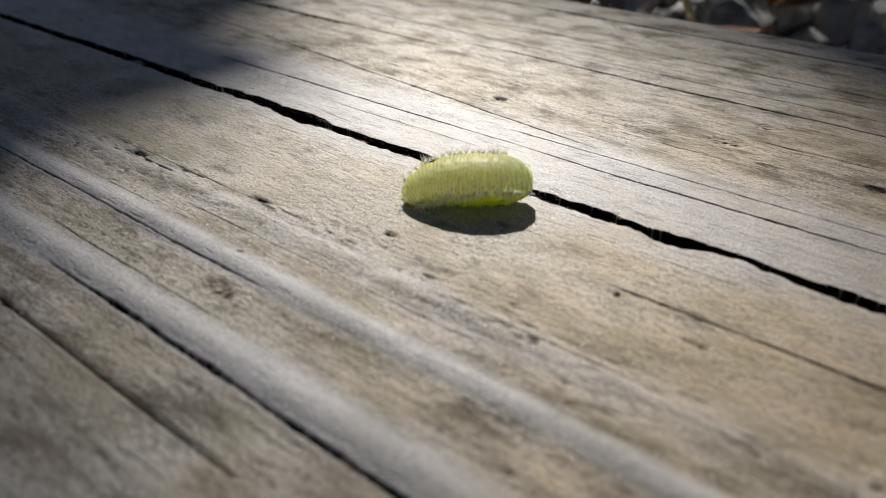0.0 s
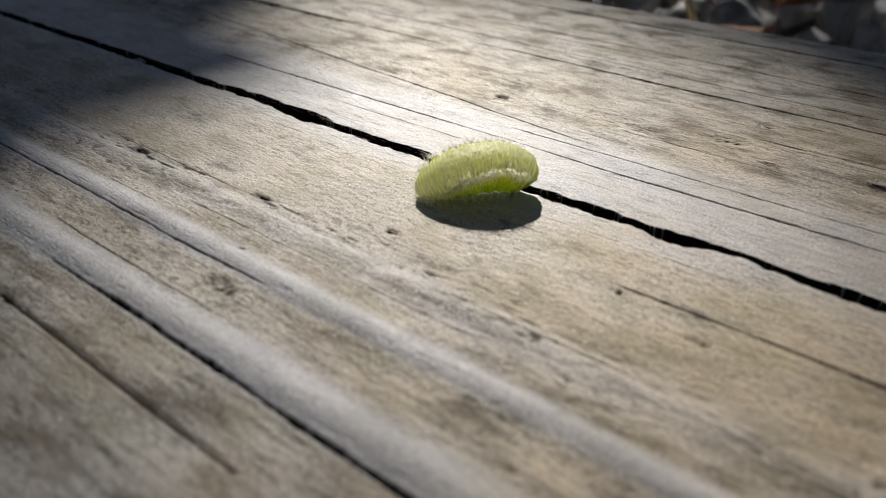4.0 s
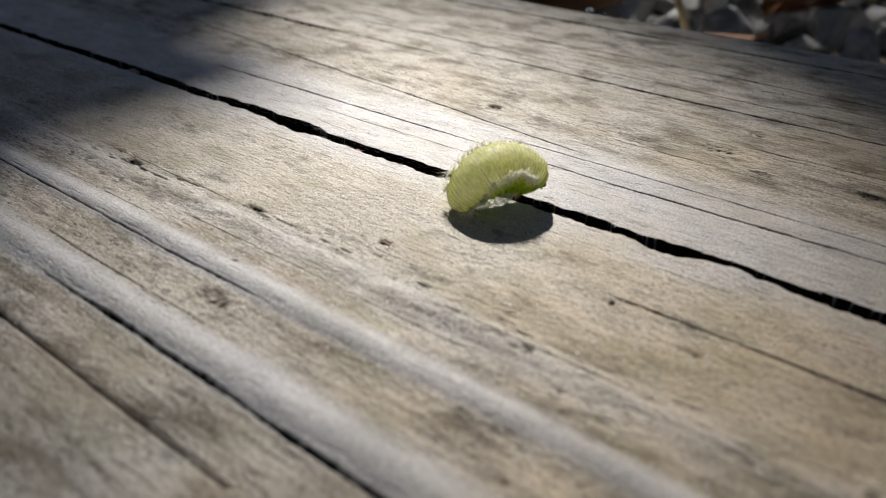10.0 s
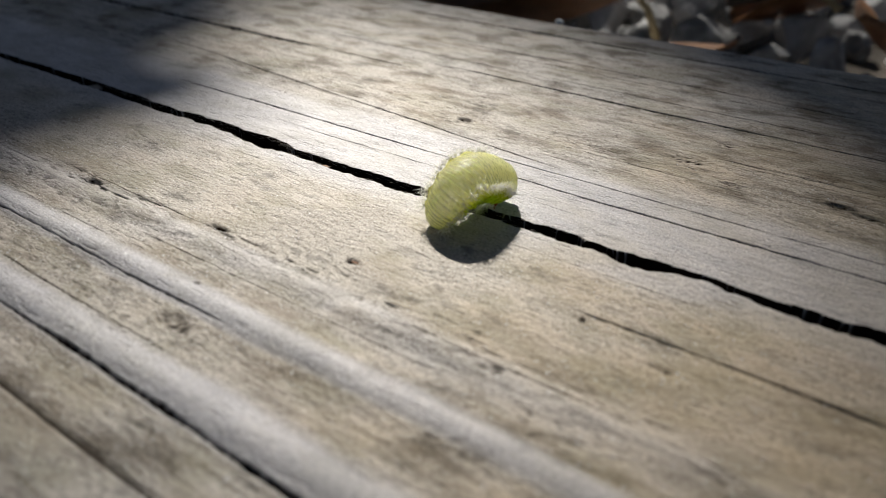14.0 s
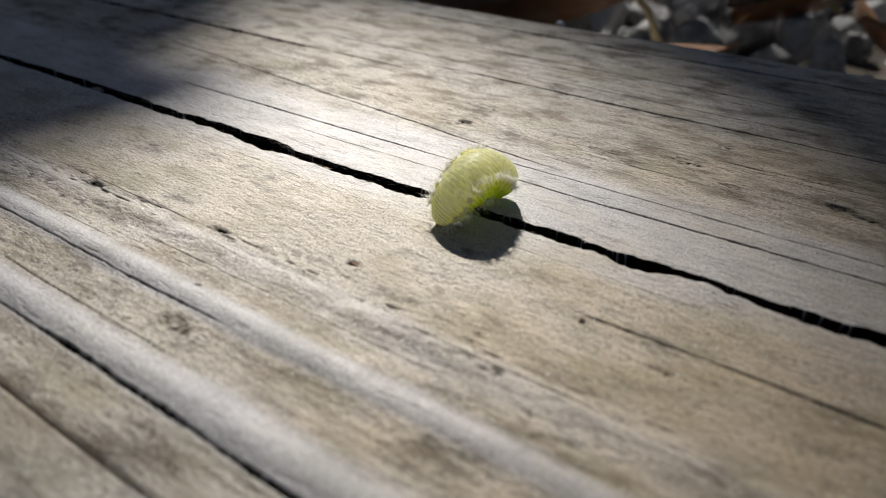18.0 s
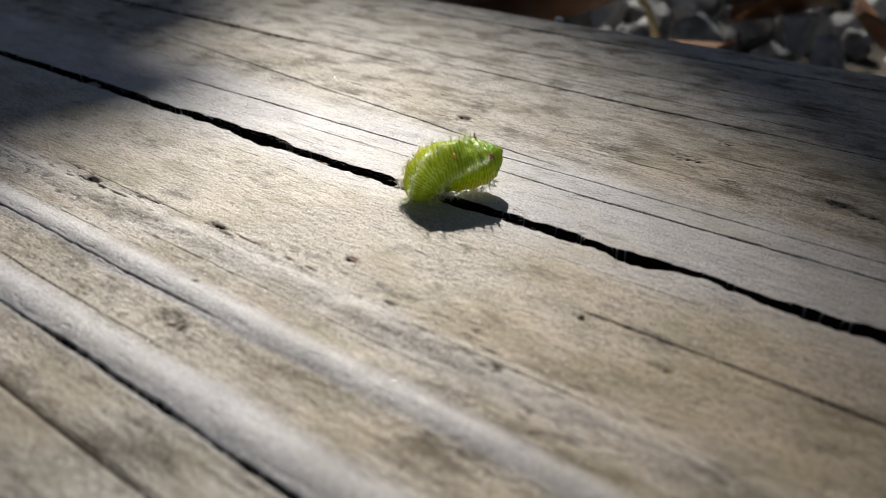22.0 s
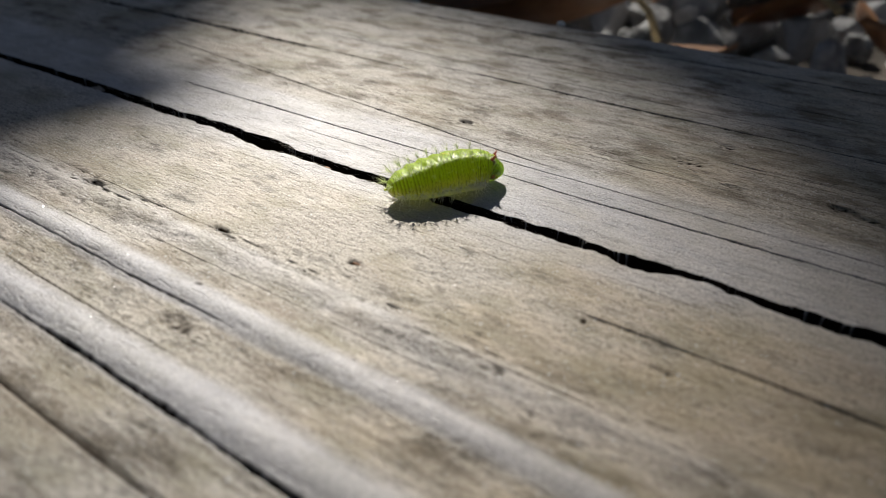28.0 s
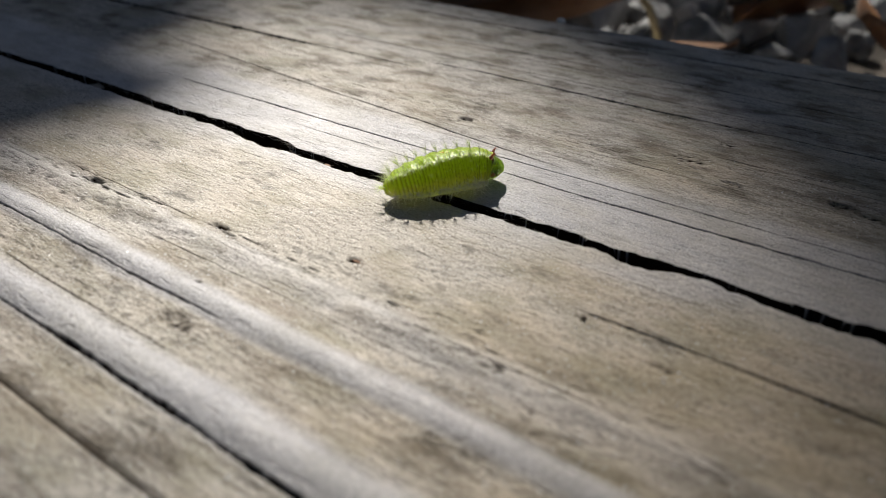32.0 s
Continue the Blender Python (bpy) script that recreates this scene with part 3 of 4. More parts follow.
def ring_mesh(i):
    u0 = (i + 0.5) / RINGS
    hl = 0.58
    verts, faces, place, rib, cover, sides = [], [], [], [], [], 64
    stations = [-1.0, -.8, -.62, -.45, -.25, 0, .25, .45, .62, .8, 1.0]
    for s in stations:
        u = u0 + s * hl / BODY_LEN
        g = max(body_profile(min(1, max(0, u))), 0.02) * (1 - 0.05 * max(0.0, abs(s) - .4) ** 2)
        fold = math.cos(2 * math.pi * 9 * u)
        block = math.cos(2 * math.pi * 18 * u)
        for j in range(sides):
            w = 2 * math.pi * j / sides - math.pi
            y, z = section(w, 0.85 + 0.3 * fold)
            upper = max(0.0, math.cos(w * 0.5)) ** 1.2
            knob = math.exp(-((abs(w) - RIDGE) / .16) ** 2) + .8 * math.exp(-((abs(w) - FLANK) / .14) ** 2)
            k = 1 + (0.016 * fold - 0.03 * max(0.0, -fold) ** 4) * upper + .016 * block * knob
            k += 0.03 * noise.noise((y * 1.6, z * 1.6, u * 26)) + .016 * noise.noise((y * 4.2 + 9, z * 4.2, u * 66))
            verts.append((s * hl * MM, y * g * k * MM, z * g * k * MM))
            place.append((u * BODY_LEN * MM, y * g * MM, z * g * MM))
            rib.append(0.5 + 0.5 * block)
            open_end = (i == 0 and s < 0) or (i == RINGS - 1 and s > 0)
            cover.append(1.0 if open_end else min(1.0, 1.35 * (1 - abs(s))))
    for k in range(len(stations) - 1):
        for j in range(sides):
            q = (j + 1) % sides
            faces.append((k * sides + j, k * sides + q, (k + 1) * sides + q, (k + 1) * sides + j))
    if i in (0, RINGS - 1):
        faces.append(tuple(range(sides - 1, -1, -1)) if i == 0 else tuple(len(verts) - sides + j for j in range(sides)))
    # the gut: an unseen core, added to hold back light through the body
    shell, first = len(faces), len(verts)
    for s in (-.4, .4):
        g = body_profile(u0) * .34
        for j in range(12):
            w = math.pi * j / 6
            verts.append((s * hl * MM, HALF_W * g * math.sin(w) * MM, HALF_H * g * math.cos(w) * MM))
            place.append((u0 * BODY_LEN * MM, 0, 0))
            rib.append(1.0)
            cover.append(1.0)
    faces += [(first + j, first + (j + 1) % 12, first + 12 + (j + 1) % 12, first + 12 + j) for j in range(12)]
    faces += [tuple(first + 11 - j for j in range(12)), tuple(first + 12 + j for j in range(12))]
    me = mesh_of("body_segment", verts, faces, NECK_SKIN if u0 > .87 else SKIN)
    me.materials.append(GUT)
    me.polygons.foreach_set("material_index", [0] * shell + [1] * (len(faces) - shell))
    me.attributes.new("place", "FLOAT_VECTOR", "POINT").data.foreach_set("vector", np.array(place).ravel())
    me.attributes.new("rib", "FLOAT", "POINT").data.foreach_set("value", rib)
    me.attributes.new("cover", "FLOAT", "POINT").data.foreach_set("value", cover)
    return me


def band_mesh(u):
    """A thin knobbed band round the neck."""
    g = body_profile(u)
    pts, rad = [], []
    for j in range(41):
        w = -1.9 + 3.8 * j / 40
        y, z = section(w, 0.9)
        pts.append((0.10 * math.sin(5 * w) * MM, y * g * 0.99 * MM, z * g * 0.99 * MM))
        rad.append((0.07 + 0.13 * max(0.0, math.sin(7 * w + 0.6)) ** 2) * MM)
    return mesh_of("neck_band", *tube(pts, rad, 6), BAND)


def spine_mesh(name, count, length, spread, mat, seed, thick=0.02, stalk=0.35, bend=.12):
    """A tuft of fine tapered spines that fan out round +Z from a fleshy stalk."""
    rng = random.Random(seed)
    pieces = [tube([(0, 0, -0.2 * MM), (0, 0, .5 * stalk * MM), (0, 0, stalk * MM)], [thick * 4 * MM, thick * 2 * MM, 0.01 * MM], 5)]
    for k in range(count):
        a, e = 2.4 * k + rng.uniform(-.3, .3), spread * math.sqrt((k + 0.5) / count) + rng.uniform(-.1, .1)
        d = Vector((math.cos(a) * math.sin(e), math.sin(a) * math.sin(e), math.cos(e)))
        ln = length * rng.uniform(0.6, 1.1) * MM
        root = Vector((0, 0, rng.uniform(0.0, 0.95) * stalk * MM))
        sag = Vector((rng.gauss(0, bend), rng.gauss(0, bend), rng.gauss(0, bend))) * ln
        pieces.append(tube([root, root + d * ln * 0.55 + sag * .3, root + d * ln + sag], [thick * MM, thick * 0.75 * MM, 0.004 * MM], 3))
    me = mesh_of(name, *join(pieces), mat)
    me.attributes.new("reach", "FLOAT", "POINT").data.foreach_set("value", [v.co.length / (length * MM) for v in me.vertices])
    return me


def horn_mesh():
    pieces = [tube([(0, 0, -.3 * MM), (.02 * MM, 0, .3 * MM), (.06 * MM, 0, .75 * MM), (.1 * MM, 0, 1.15 * MM)], [.34 * MM, .22 * MM, .10 * MM, .012 * MM], 9)]
    for k in range(12):
        a = k * 2.4
        root = Vector((.05, 0, .1 + .07 * k)) * MM
        pieces.append(tube([root, root + Vector((math.cos(a) * .40, math.sin(a) * .40, .38)) * MM], [.035 * MM, .005 * MM], 4))
    return mesh_of("horn", *join(pieces), HORN)


def blob_mesh(name, rx, ry, rz, mat, seed, lump=0.12):
    bm = bmesh.new()
    bmesh.ops.create_icosphere(bm, subdivisions=3, radius=1)
    for v in bm.verts:
        k = 1 + lump * noise.noise(v.co * 1.7 + Vector((seed, 0, 0)))
        v.co = Vector((v.co.x * rx, v.co.y * ry, v.co.z * rz)) * k * MM
    for f in bm.faces:
        f.smooth = True
    me = bpy.data.meshes.new(name)
    bm.to_mesh(me)
    bm.free()
    me.materials.append(mat)
    return me


def aim(y, z, out_y, out_z, lean=0.0):
    """A pose in a segment's cross section whose +Z points along (lean, out_y, out_z)."""
    q = Vector((lean, out_y, out_z)).to_track_quat("Z", "X")
    return Matrix.Translation((0, y * MM, z * MM)) @ q.to_matrix().to_4x4()


SEGMENTS = []


def build_caterpillar():
    body = tagged(new("caterpillar"), "plump green slug caterpillar with pale belly, spiny ridges and red horns", "caterpillar")
    rng = random.Random(12)
    flank = [spine_mesh("spine_tuft", 26, 1.25, 1.3, SPINE, s, 0.028, .12, .3) for s in range(5)]
    back = [spine_mesh("spine_tuft", 22, 1.5, 0.5, BACK_SPINE, 60 + s, 0.010, .45) for s in range(4)]
    tails = [spine_mesh("tail_tuft", 40, 2.0, 0.7, BACK_SPINE, 40 + s, 0.011, .5) for s in range(3)]
    down = [spine_mesh("ridge_down", 16, .6, 1.3, SPINE, 80 + s, 0.009, .2, .3) for s in range(4)]
    horn = horn_mesh()
    for i in range(RINGS):
        SEGMENTS.append(part("body_segment", ring_mesh(i), body))

    def on_body(u, w, tilt=1.0, lean=0.0, sink=.99):
        i = min(RINGS - 1, int(u * RINGS))
        y, z = section(w, 1.0)
        g = body_profile(u) * sink
        m = Matrix.Translation(((u - (i + .5) / RINGS) * BODY_LEN * MM, 0, 0)) @ aim(y * g, z * g, math.sin(w * tilt), math.cos(w * tilt), lean)
        return SEGMENTS[i], m
    for side in (-1, 1):
        for k in range(19):
            u = .085 + .041 * k + rng.uniform(-.008, .008)
            seg, m = on_body(u, side * (FLANK + rng.uniform(-.08, .08)), .93 + rng.uniform(-.1, .08), rng.uniform(-.35, .35) - (.4 if k < 2 else 0))
            part("spine_tuft", flank[rng.randrange(5)], seg, m @ Matrix.Scale(rng.uniform(.75, 1.1), 4), "white radiating spines")
        for k in range(9):
            u = .09 + .082 * k
            seg, m = on_body(u, side * RIDGE, .55, (-.8, -.45, -.2)[min(k, 2)])
            if k < 2:
                part("tail_tuft", tails[(k + side) % 3], seg, m, "long dark-tipped tail spines")
            else:
                part("spine_tuft", back[(k + side) % 4], seg, m, "pale upright spines with grey tips")
        for k in range(26):
            seg, m = on_body(.07 + .0305 * k, side * RIDGE * (1 + .08 * math.sin(9 * k)), .9)
            part("ridge_down", down[(k + side) % 4], seg, m, "short pale down on the ridge")
        seg, m = on_body(.035, side * 1.1, 1.0, -1.4)
        part("tail_tuft", tails[side % 3], seg, m, "long dark-tipped tail spines")
        seg, m = on_body(.85, side * RIDGE, .62, .25, .97)
        part("horn", horn, seg, m @ Matrix.Scale(.82, 4), "red-brown spiny horn")
    for u, w in ((.50, .1), (.53, -.14)):
        seg, m = on_body(u, w, 1.0, 0, .955)
        part("orange_patch", blob_mesh("orange_patch", .30, .26, .10, ORANGE, int(u * 100)), seg, m, "orange spot on the back")
    at = int(.866 * RINGS)
    part("neck_band", band_mesh(0.866), SEGMENTS[at], Matrix.Translation(((0.866 - (at + .5) / RINGS) * BODY_LEN * MM, 0, 0)), "dark brown knobbed band round the neck")
    last = SEGMENTS[-1]
    part("head", blob_mesh("head", .7, .95, .85, COLLAR, 3), last, Matrix.Translation((-0.3 * MM, 0, -0.2 * MM)), "dark green tucked head")
    part("mouthparts", blob_mesh("mouthparts", .3, .42, .34, MOUTH, 8), last, Matrix.Translation((.25 * MM, 0, -.45 * MM)), "brown mouthparts")


build_caterpillar()


# ---- gravel, litter ----
def stone_mesh(seed, rx, ry, rz):
    rng = random.Random(seed)
    bm = bmesh.new()
    bmesh.ops.create_icosphere(bm, subdivisions=3, radius=1)
    cuts = []
    for _ in range(16):
        v = Vector((rng.gauss(0, 1), rng.gauss(0, 1), rng.gauss(0, 1))).normalized()
        cuts.append((v, rng.uniform(0.38, 0.72)))
    for v in bm.verts:
        c = v.co.copy()
        for d, r in cuts:
            k = c.dot(d)
            if k > r:
                c -= d * (k - r) * 0.99
        c *= 1.25 + 0.10 * noise.noise(c * 2.6 + Vector((seed, 0, 0))) + 0.05 * noise.noise(c * 7 + Vector((seed, 0, 0)))
        v.co = Vector((c.x * rx, c.y * ry, c.z * rz)) * MM
    me = bpy.data.meshes.new("stone")
    bm.to_mesh(me)
    bm.free()
    me.materials.append(STONE)
    return me


def build_gravel():
    rng = random.Random(11)
    bases = []
    for s in range(7):
        k = 5 + 2.0 * s
        ob = new("stone", stone_mesh(s + 1, k * rng.uniform(.95, 1.25), k * rng.uniform(.8, 1.0), k * rng.uniform(.65, .85)))
        tagged(ob, "pale grey angular gravel stone lying beside the board", "stone", "gravel beside the board")
        bases.append((ob, k))
    chosen = [(-36, 226, 6), (-7, 227, 3), (13, 226, 3), (-10, 286, 3), (6, 308, 2), (-70, 262, 4), (40, 250, 4), (-104, 250, 5)]
    placed = []
    used = set()
    tries = 0
    while len(placed) < 190 and tries < 6000:
        tries += 1
        i = rng.choice((0, 0, 1, 1, 2, 3, 4, 5))
        x, y = rng.uniform(-210, 130), rng.uniform(100, 345)
        if chosen:
            x, y, i = chosen.pop(0)
        ob, k = bases[i]
        if any((x - a) ** 2 + (y - b) ** 2 < (0.78 * (k + c)) ** 2 for a, b, c in placed) or y < 90 + k:
            continue
        placed.append((x, y, k))
        m = pose(x * MM, y * MM, (-50 + 0.8 * k + rng.uniform(-3, 3)) * MM, rng.uniform(-35, 35), rng.uniform(-35, 35), rng.uniform(0, 360))
        if i in used:
            copy_thing(ob, m)
        else:
            used.add(i)
            ob.matrix_basis = m
    # the far gravel, past what one could count
    pieces = []
    base = stone_mesh(30, 11, 9, 7)
    bv, bf = [v.co.copy() for v in base.vertices], [tuple(p.vertices) for p in base.polygons]
    for _ in range(500):
        x, y = rng.uniform(-700, 900), rng.uniform(105, 1100)
        if -210 < x < 130 and y < 345:
            continue
        m = pose(x * MM, y * MM, -.046, rng.uniform(0, 360), rng.uniform(0, 360), rng.uniform(0, 360)) @ Matrix.Scale(rng.uniform(.7, 2.0), 4)
        pieces.append(([m @ v for v in bv], bf))
    tagged(new("gravel", mesh_of("gravel", *join(pieces), STONE)), "pale grey gravel spread over dark soil", "gravel", kind="stuff")


build_gravel()


def leaf_mesh(name, length, width, curl, mat, seed, n=9):
    """A pointed leaf along +X with a folded midrib, thickness and curled rim."""
    rng = random.Random(seed)
    ph = rng.uniform(0, 6)
    verts, faces = [], []
    cols = 5
    for layer in (0, 1):
        for i in range(n):
            u = i / (n - 1)
            w = width * math.sin(math.pi * min(1, u ** 0.8 * 0.97 + 0.015)) * (1 + 0.12 * math.sin(9 * u + ph))
            for j in range(cols):
                v = 2 * j / (cols - 1) - 1
                z = curl * (0.5 * abs(v) * w + 0.35 * length * (u - 0.5) ** 2) + 0.03 * length * math.sin(5 * u + ph) * v
                verts.append((length * (u - 0.5) * MM, v * w / 2 * MM, (z - layer * 0.35) * MM))
    half = n * cols
    for i in range(n - 1):
        for j in range(cols - 1):
            a = i * cols + j
            faces.append((a, a + cols, a + cols + 1, a + 1))
            faces.append((half + a, half + a + 1, half + a + cols + 1, half + a + cols))
    rim = [j for j in range(cols)] + [i * cols + cols - 1 for i in range(1, n)] + [(n - 1) * cols + j for j in range(cols - 2, -1, -1)] + [i * cols for i in range(n - 2, 0, -1)]
    for a, b in zip(rim, rim[1:] + rim[:1]):
        faces.append((a, b, half + b, half + a))
    return mesh_of(name, verts, faces, mat)


def build_litter():
    rng = random.Random(23)
    bases = []
    for s in range(4):
        ob = new("dead_leaf", leaf_mesh("dead_leaf", 48 + 9 * s, 24 + 4 * s, 0.5 + .2 * s, DEAD_LEAF, s))
        bases.append(tagged(ob, "curled brown dead leaf lying on the gravel", "leaf", "dead leaves on the gravel"))
    spots = ((28, 207, 70), (-128, 215, 20), (-60, 250, 100), (4, 262, 30), (-20, 150, 60), (-120, 240, 10), (60, 240, 120), (-80, 160, 40), (-40, 300, 80), (50, 300, 15))
    for k, (x, y, a) in enumerate(spots):
        m = pose(x * MM, y * MM, -0.026, rng.uniform(-25, 25), rng.uniform(-30, 30), a)
        if k < 4:
            bases[k].matrix_basis = m
        else:
            copy_thing(bases[k % 4], m)
    for k, (a, b) in enumerate((((-44, 202, -34), (-70, 190, -15)), ((10, 235, -22), (-60, 275, -18)))):
        a, b = Vector(a) * MM, Vector(b) * MM
        mid = (a + b) / 2 + Vector((4, 3, 6)) * MM
        tagged(new("dry_stalk", mesh_of("dry_stalk", *tube([a, (a + mid) / 2 + Vector((0, 0, .003)), mid, (b + mid) / 2, b], [.0016, .0015, .0013, .0011, .0007], 7), STRAW)),
               "thin dry straw-coloured grass stalk lying on gravel", "stalk", "dry stalks")
    for k, (a, b) in enumerate((((-30, 236, -24), (30, 262, -18)), ((-130, 190, -24), (-70, 206, -20)))):
        a, b = Vector(a) * MM, Vector(b) * MM
        tagged(new("twig", mesh_of("twig", *tube([a, a.lerp(b, .35) + Vector((0, .002, .003)), a.lerp(b, .7), b], [.003, .0027, .0022, .0012], 8), BARK)),
               "thin dark brown twig lying on gravel", "twig", "twigs")


build_litter()


# ---- unseen shrub and tree, added between the sun and the board for shade ----
E1 = Vector((SUN_AZ.y, -SUN_AZ.x, 0.0))
E2 = SUN.cross(E1) if SUN.cross(E1).z > 0 else E1.cross(SUN)
SHADE_AXES = Matrix((E1, E2, SUN)).transposed().to_4x4()


def scatter_leaves(thing, rng, count, box, sizes, lift, keep):
    """Leaves under thing, spread square to the sun; keep says whether a place (p, q) in millimetres may hold one."""
    kinds = [leaf_mesh("leaf", sz, sz * .55, 0.12, GREEN_LEAF, 90 + k, 7) for k, sz in enumerate(sizes)]
    made = 0
    while made < count:
        p, q = rng.uniform(box[0], box[1]), rng.uniform(box[2], box[3])
        if not keep(p, q):
            continue
        made += 1
        at = E1 * p * MM + E2 * q * MM + SUN * rng.uniform(-lift, lift)
        m = Matrix.Translation(at) @ SHADE_AXES @ pose(0, 0, 0, rng.uniform(-35, 35), rng.uniform(-35, 35), rng.uniform(0, 360))
        part("leaf", kinds[made % len(kinds)], thing, m)


def build_shade_shrub():
    rng = random.Random(77)
    # out of view; its leaf edge is set to shade the board's far left
    shrub = tagged(new("shrub"), "unseen tall leafy green shrub, added to shade the board's far left", "shrub")
    shrub.matrix_basis = Matrix.Translation(SUN * 3.2)
    edge = lambda q: -36.5 - max(0, (q + 54) * 0.665)
    scatter_leaves(shrub, rng, 300, (-330, -40, -330, 130), (76, 86, 96), .1, lambda p, q: p < edge(q) + 6 * math.sin(q / 17))
    foot = Vector((-1.75, 1.8, -0.055)) - SUN * 3.2
    for k in range(5):
        top = E1 * (-.2 - .03 * k) + E2 * (-.28 + .11 * k) + SUN * .05
        mid = foot.lerp(top, .5) + Vector((-.04, .03 * k - .06, .08))
        part("stem", mesh_of("stem", *tube([foot, mid, top], [.012, .008, .003], 8), BARK), shrub)
    return shrub


def build_shade_tree():
    rng = random.Random(31)
    # unseen trunk, added only to carry the branch
    tree = tagged(new("tree"), "unseen tall tree with rough brown trunk, added to hold the shading branch", "tree")
    base = SUN * 7.5 + E1 * 1.3
    pts = [Vector((base.x, base.y, -.1)), Vector((base.x + .03, base.y, 1.5)), Vector((base.x - .02, base.y + .04, 3.2)), Vector((base.x, base.y, 5.0)), Vector((base.x, base.y, 6.5))]
    part("trunk", mesh_of("trunk", *tube(pts, [.17, .14, .12, .08, .03], 14), BARK), tree)
    # added branch, out of view; the gap in its leaves shapes the sunlit patch
    branch = tagged(new("tree_branch"), "unseen leafy green branch, added to shade the board", "branch")
    branch.matrix_basis = Matrix.Translation(SUN * 7.5)
    (cp, cq), (major, minor) = GAP

    def keep(p, q):
        if p > 60 and q < -80 and rng.random() < .75:
            return False
        a, b = ((p - cp) + (q - cq)) * 0.7071, ((q - cq) - (p - cp)) * 0.7071
        w = math.atan2(b, a)
        wave = 1 + 0.06 * math.sin(3 * w + 1.0) + 0.05 * math.sin(5 * w)
        return (a / (major * wave + 58)) ** 2 + (b / (minor * wave + 58)) ** 2 > 1
    scatter_leaves(branch, rng, 215, (-270, 310, -300, 250), (105, 120, 135), .15, keep)
    rim = leaf_mesh("leaf", 105, 60, 0.08, GREEN_LEAF, 99, 7)
    for k in range(72):
        w = 2 * math.pi * (k + rng.uniform(-.3, .3)) / 36
        off = (24 if k < 36 else 44) + rng.uniform(-5, 9)
        a, b = (major + off) * math.cos(w), (minor + off) * math.sin(w)
        ta, tb = -(major + off) * math.sin(w), (minor + off) * math.cos(w)
        p, q = cp + (a - b) * 0.7071, cq + (a + b) * 0.7071
        way = math.degrees(math.atan2(ta + tb, ta - tb)) + rng.uniform(-22, 22)
        at = E1 * p * MM + E2 * q * MM + SUN * rng.uniform(-.15, .15)
        part("leaf", rim, branch, Matrix.Translation(at) @ SHADE_AXES @ pose(0, 0, 0, rng.uniform(-20, 20), rng.uniform(-15, 15), way))
    root = E1 * 1.26 + Vector((0, 0, .02))
    for k in range(6):
        q = -.38 + .15 * k
        tip = E1 * (-.3 if abs(q) > .2 else .2) + E2 * q + SUN * .16
        part("twig", mesh_of("twig", *tube([root, root.lerp(tip, .5) + E2 * (.3 * q), tip], [.03, .014, .003], 8), BARK), branch)
    return branch


GAP = ((-4, -20), (57, 47))
SHADE_SHRUB = build_shade_shrub()
SHADE_BRANCH = build_shade_tree()


# ---- sparkling sand grains on the wood ----
def build_grains():
    rng = random.Random(5)
    octa_v = [(1, 0, 0), (-1, 0, 0), (0, 1, 0), (0, -1, 0), (0, 0, 1), (0, 0, -1)]
    octa_f = [(0, 2, 4), (2, 1, 4), (1, 3, 4), (3, 0, 4), (2, 0, 5), (1, 2, 5), (3, 1, 5), (0, 3, 5)]
    spots = [(rng.uniform(-75, 55), rng.uniform(-56, -2) if rng.random() < .7 else rng.uniform(2, 80), .04 + .12 * rng.random() ** 2.6) for _ in range(9500)]
    spots += [(rng.uniform(-60, 50), rng.uniform(-56, -4), rng.uniform(.045, .11)) for _ in range(1500)] + [(rng.uniform(-50, 42), rng.uniform(-54, -12), rng.uniform(.10, .2)) for _ in range(260)] + [(rng.uniform(-60, 50), rng.uniform(3, 60), rng.uniform(.045, .10)) for _ in range(900)]
    spots += [(x, y, s * .6) for x, y, s in ((12.1, -44.5, .4), (-64, 42.8, .35), (-23.4, 83.2, .6), (27.3, -5.3, .2), (20.8, -17.3, .22), (24.9, -25.2, .26), (4.9, -29.4, .2), (-7.7, -30.6, .2),
                                             (22.2, 53.9, .35), (6, -19.9, .18), (-11.8, 26.5, .2), (21.1, -9.4, .17), (18.4, -15.6, .17), (3.2, -51.8, .3), (12.5, -15.1, .14))]
    spots = [g for g in spots if not -4 < g[1] < 2]
    heights = board_height(np.array([g[0] for g in spots]), np.array([g[1] for g in spots]))
    pieces = []
    for (x, y, s), z in zip(spots, heights):
        s, z = s * MM, float(z) * MM
        m = Matrix.Translation((x * MM, y * MM, z + s * .15)) @ Euler((rng.gauss(0, .45), rng.gauss(0, .45), rng.uniform(0, 6))).to_matrix().to_4x4() @ Matrix.Diagonal((s, s * .8, s * .18, 1))
        pieces.append(([m @ Vector(v) for v in octa_v], octa_f))
    tagged(new("sand_grains", mesh_of("sand_grains", *join(pieces), QUARTZ, False)), "glinting white sand grains scattered on the board", "sand", kind="stuff")

    pebble = new("pebble", blob_mesh("pebble", 1.0, .8, .6, QUARTZ, 5))
    pebble.matrix_basis = pose(-.0268, .0828, .0001)
    tagged(pebble, "small white quartz pebble on the board's edge", "pebble")


build_grains()


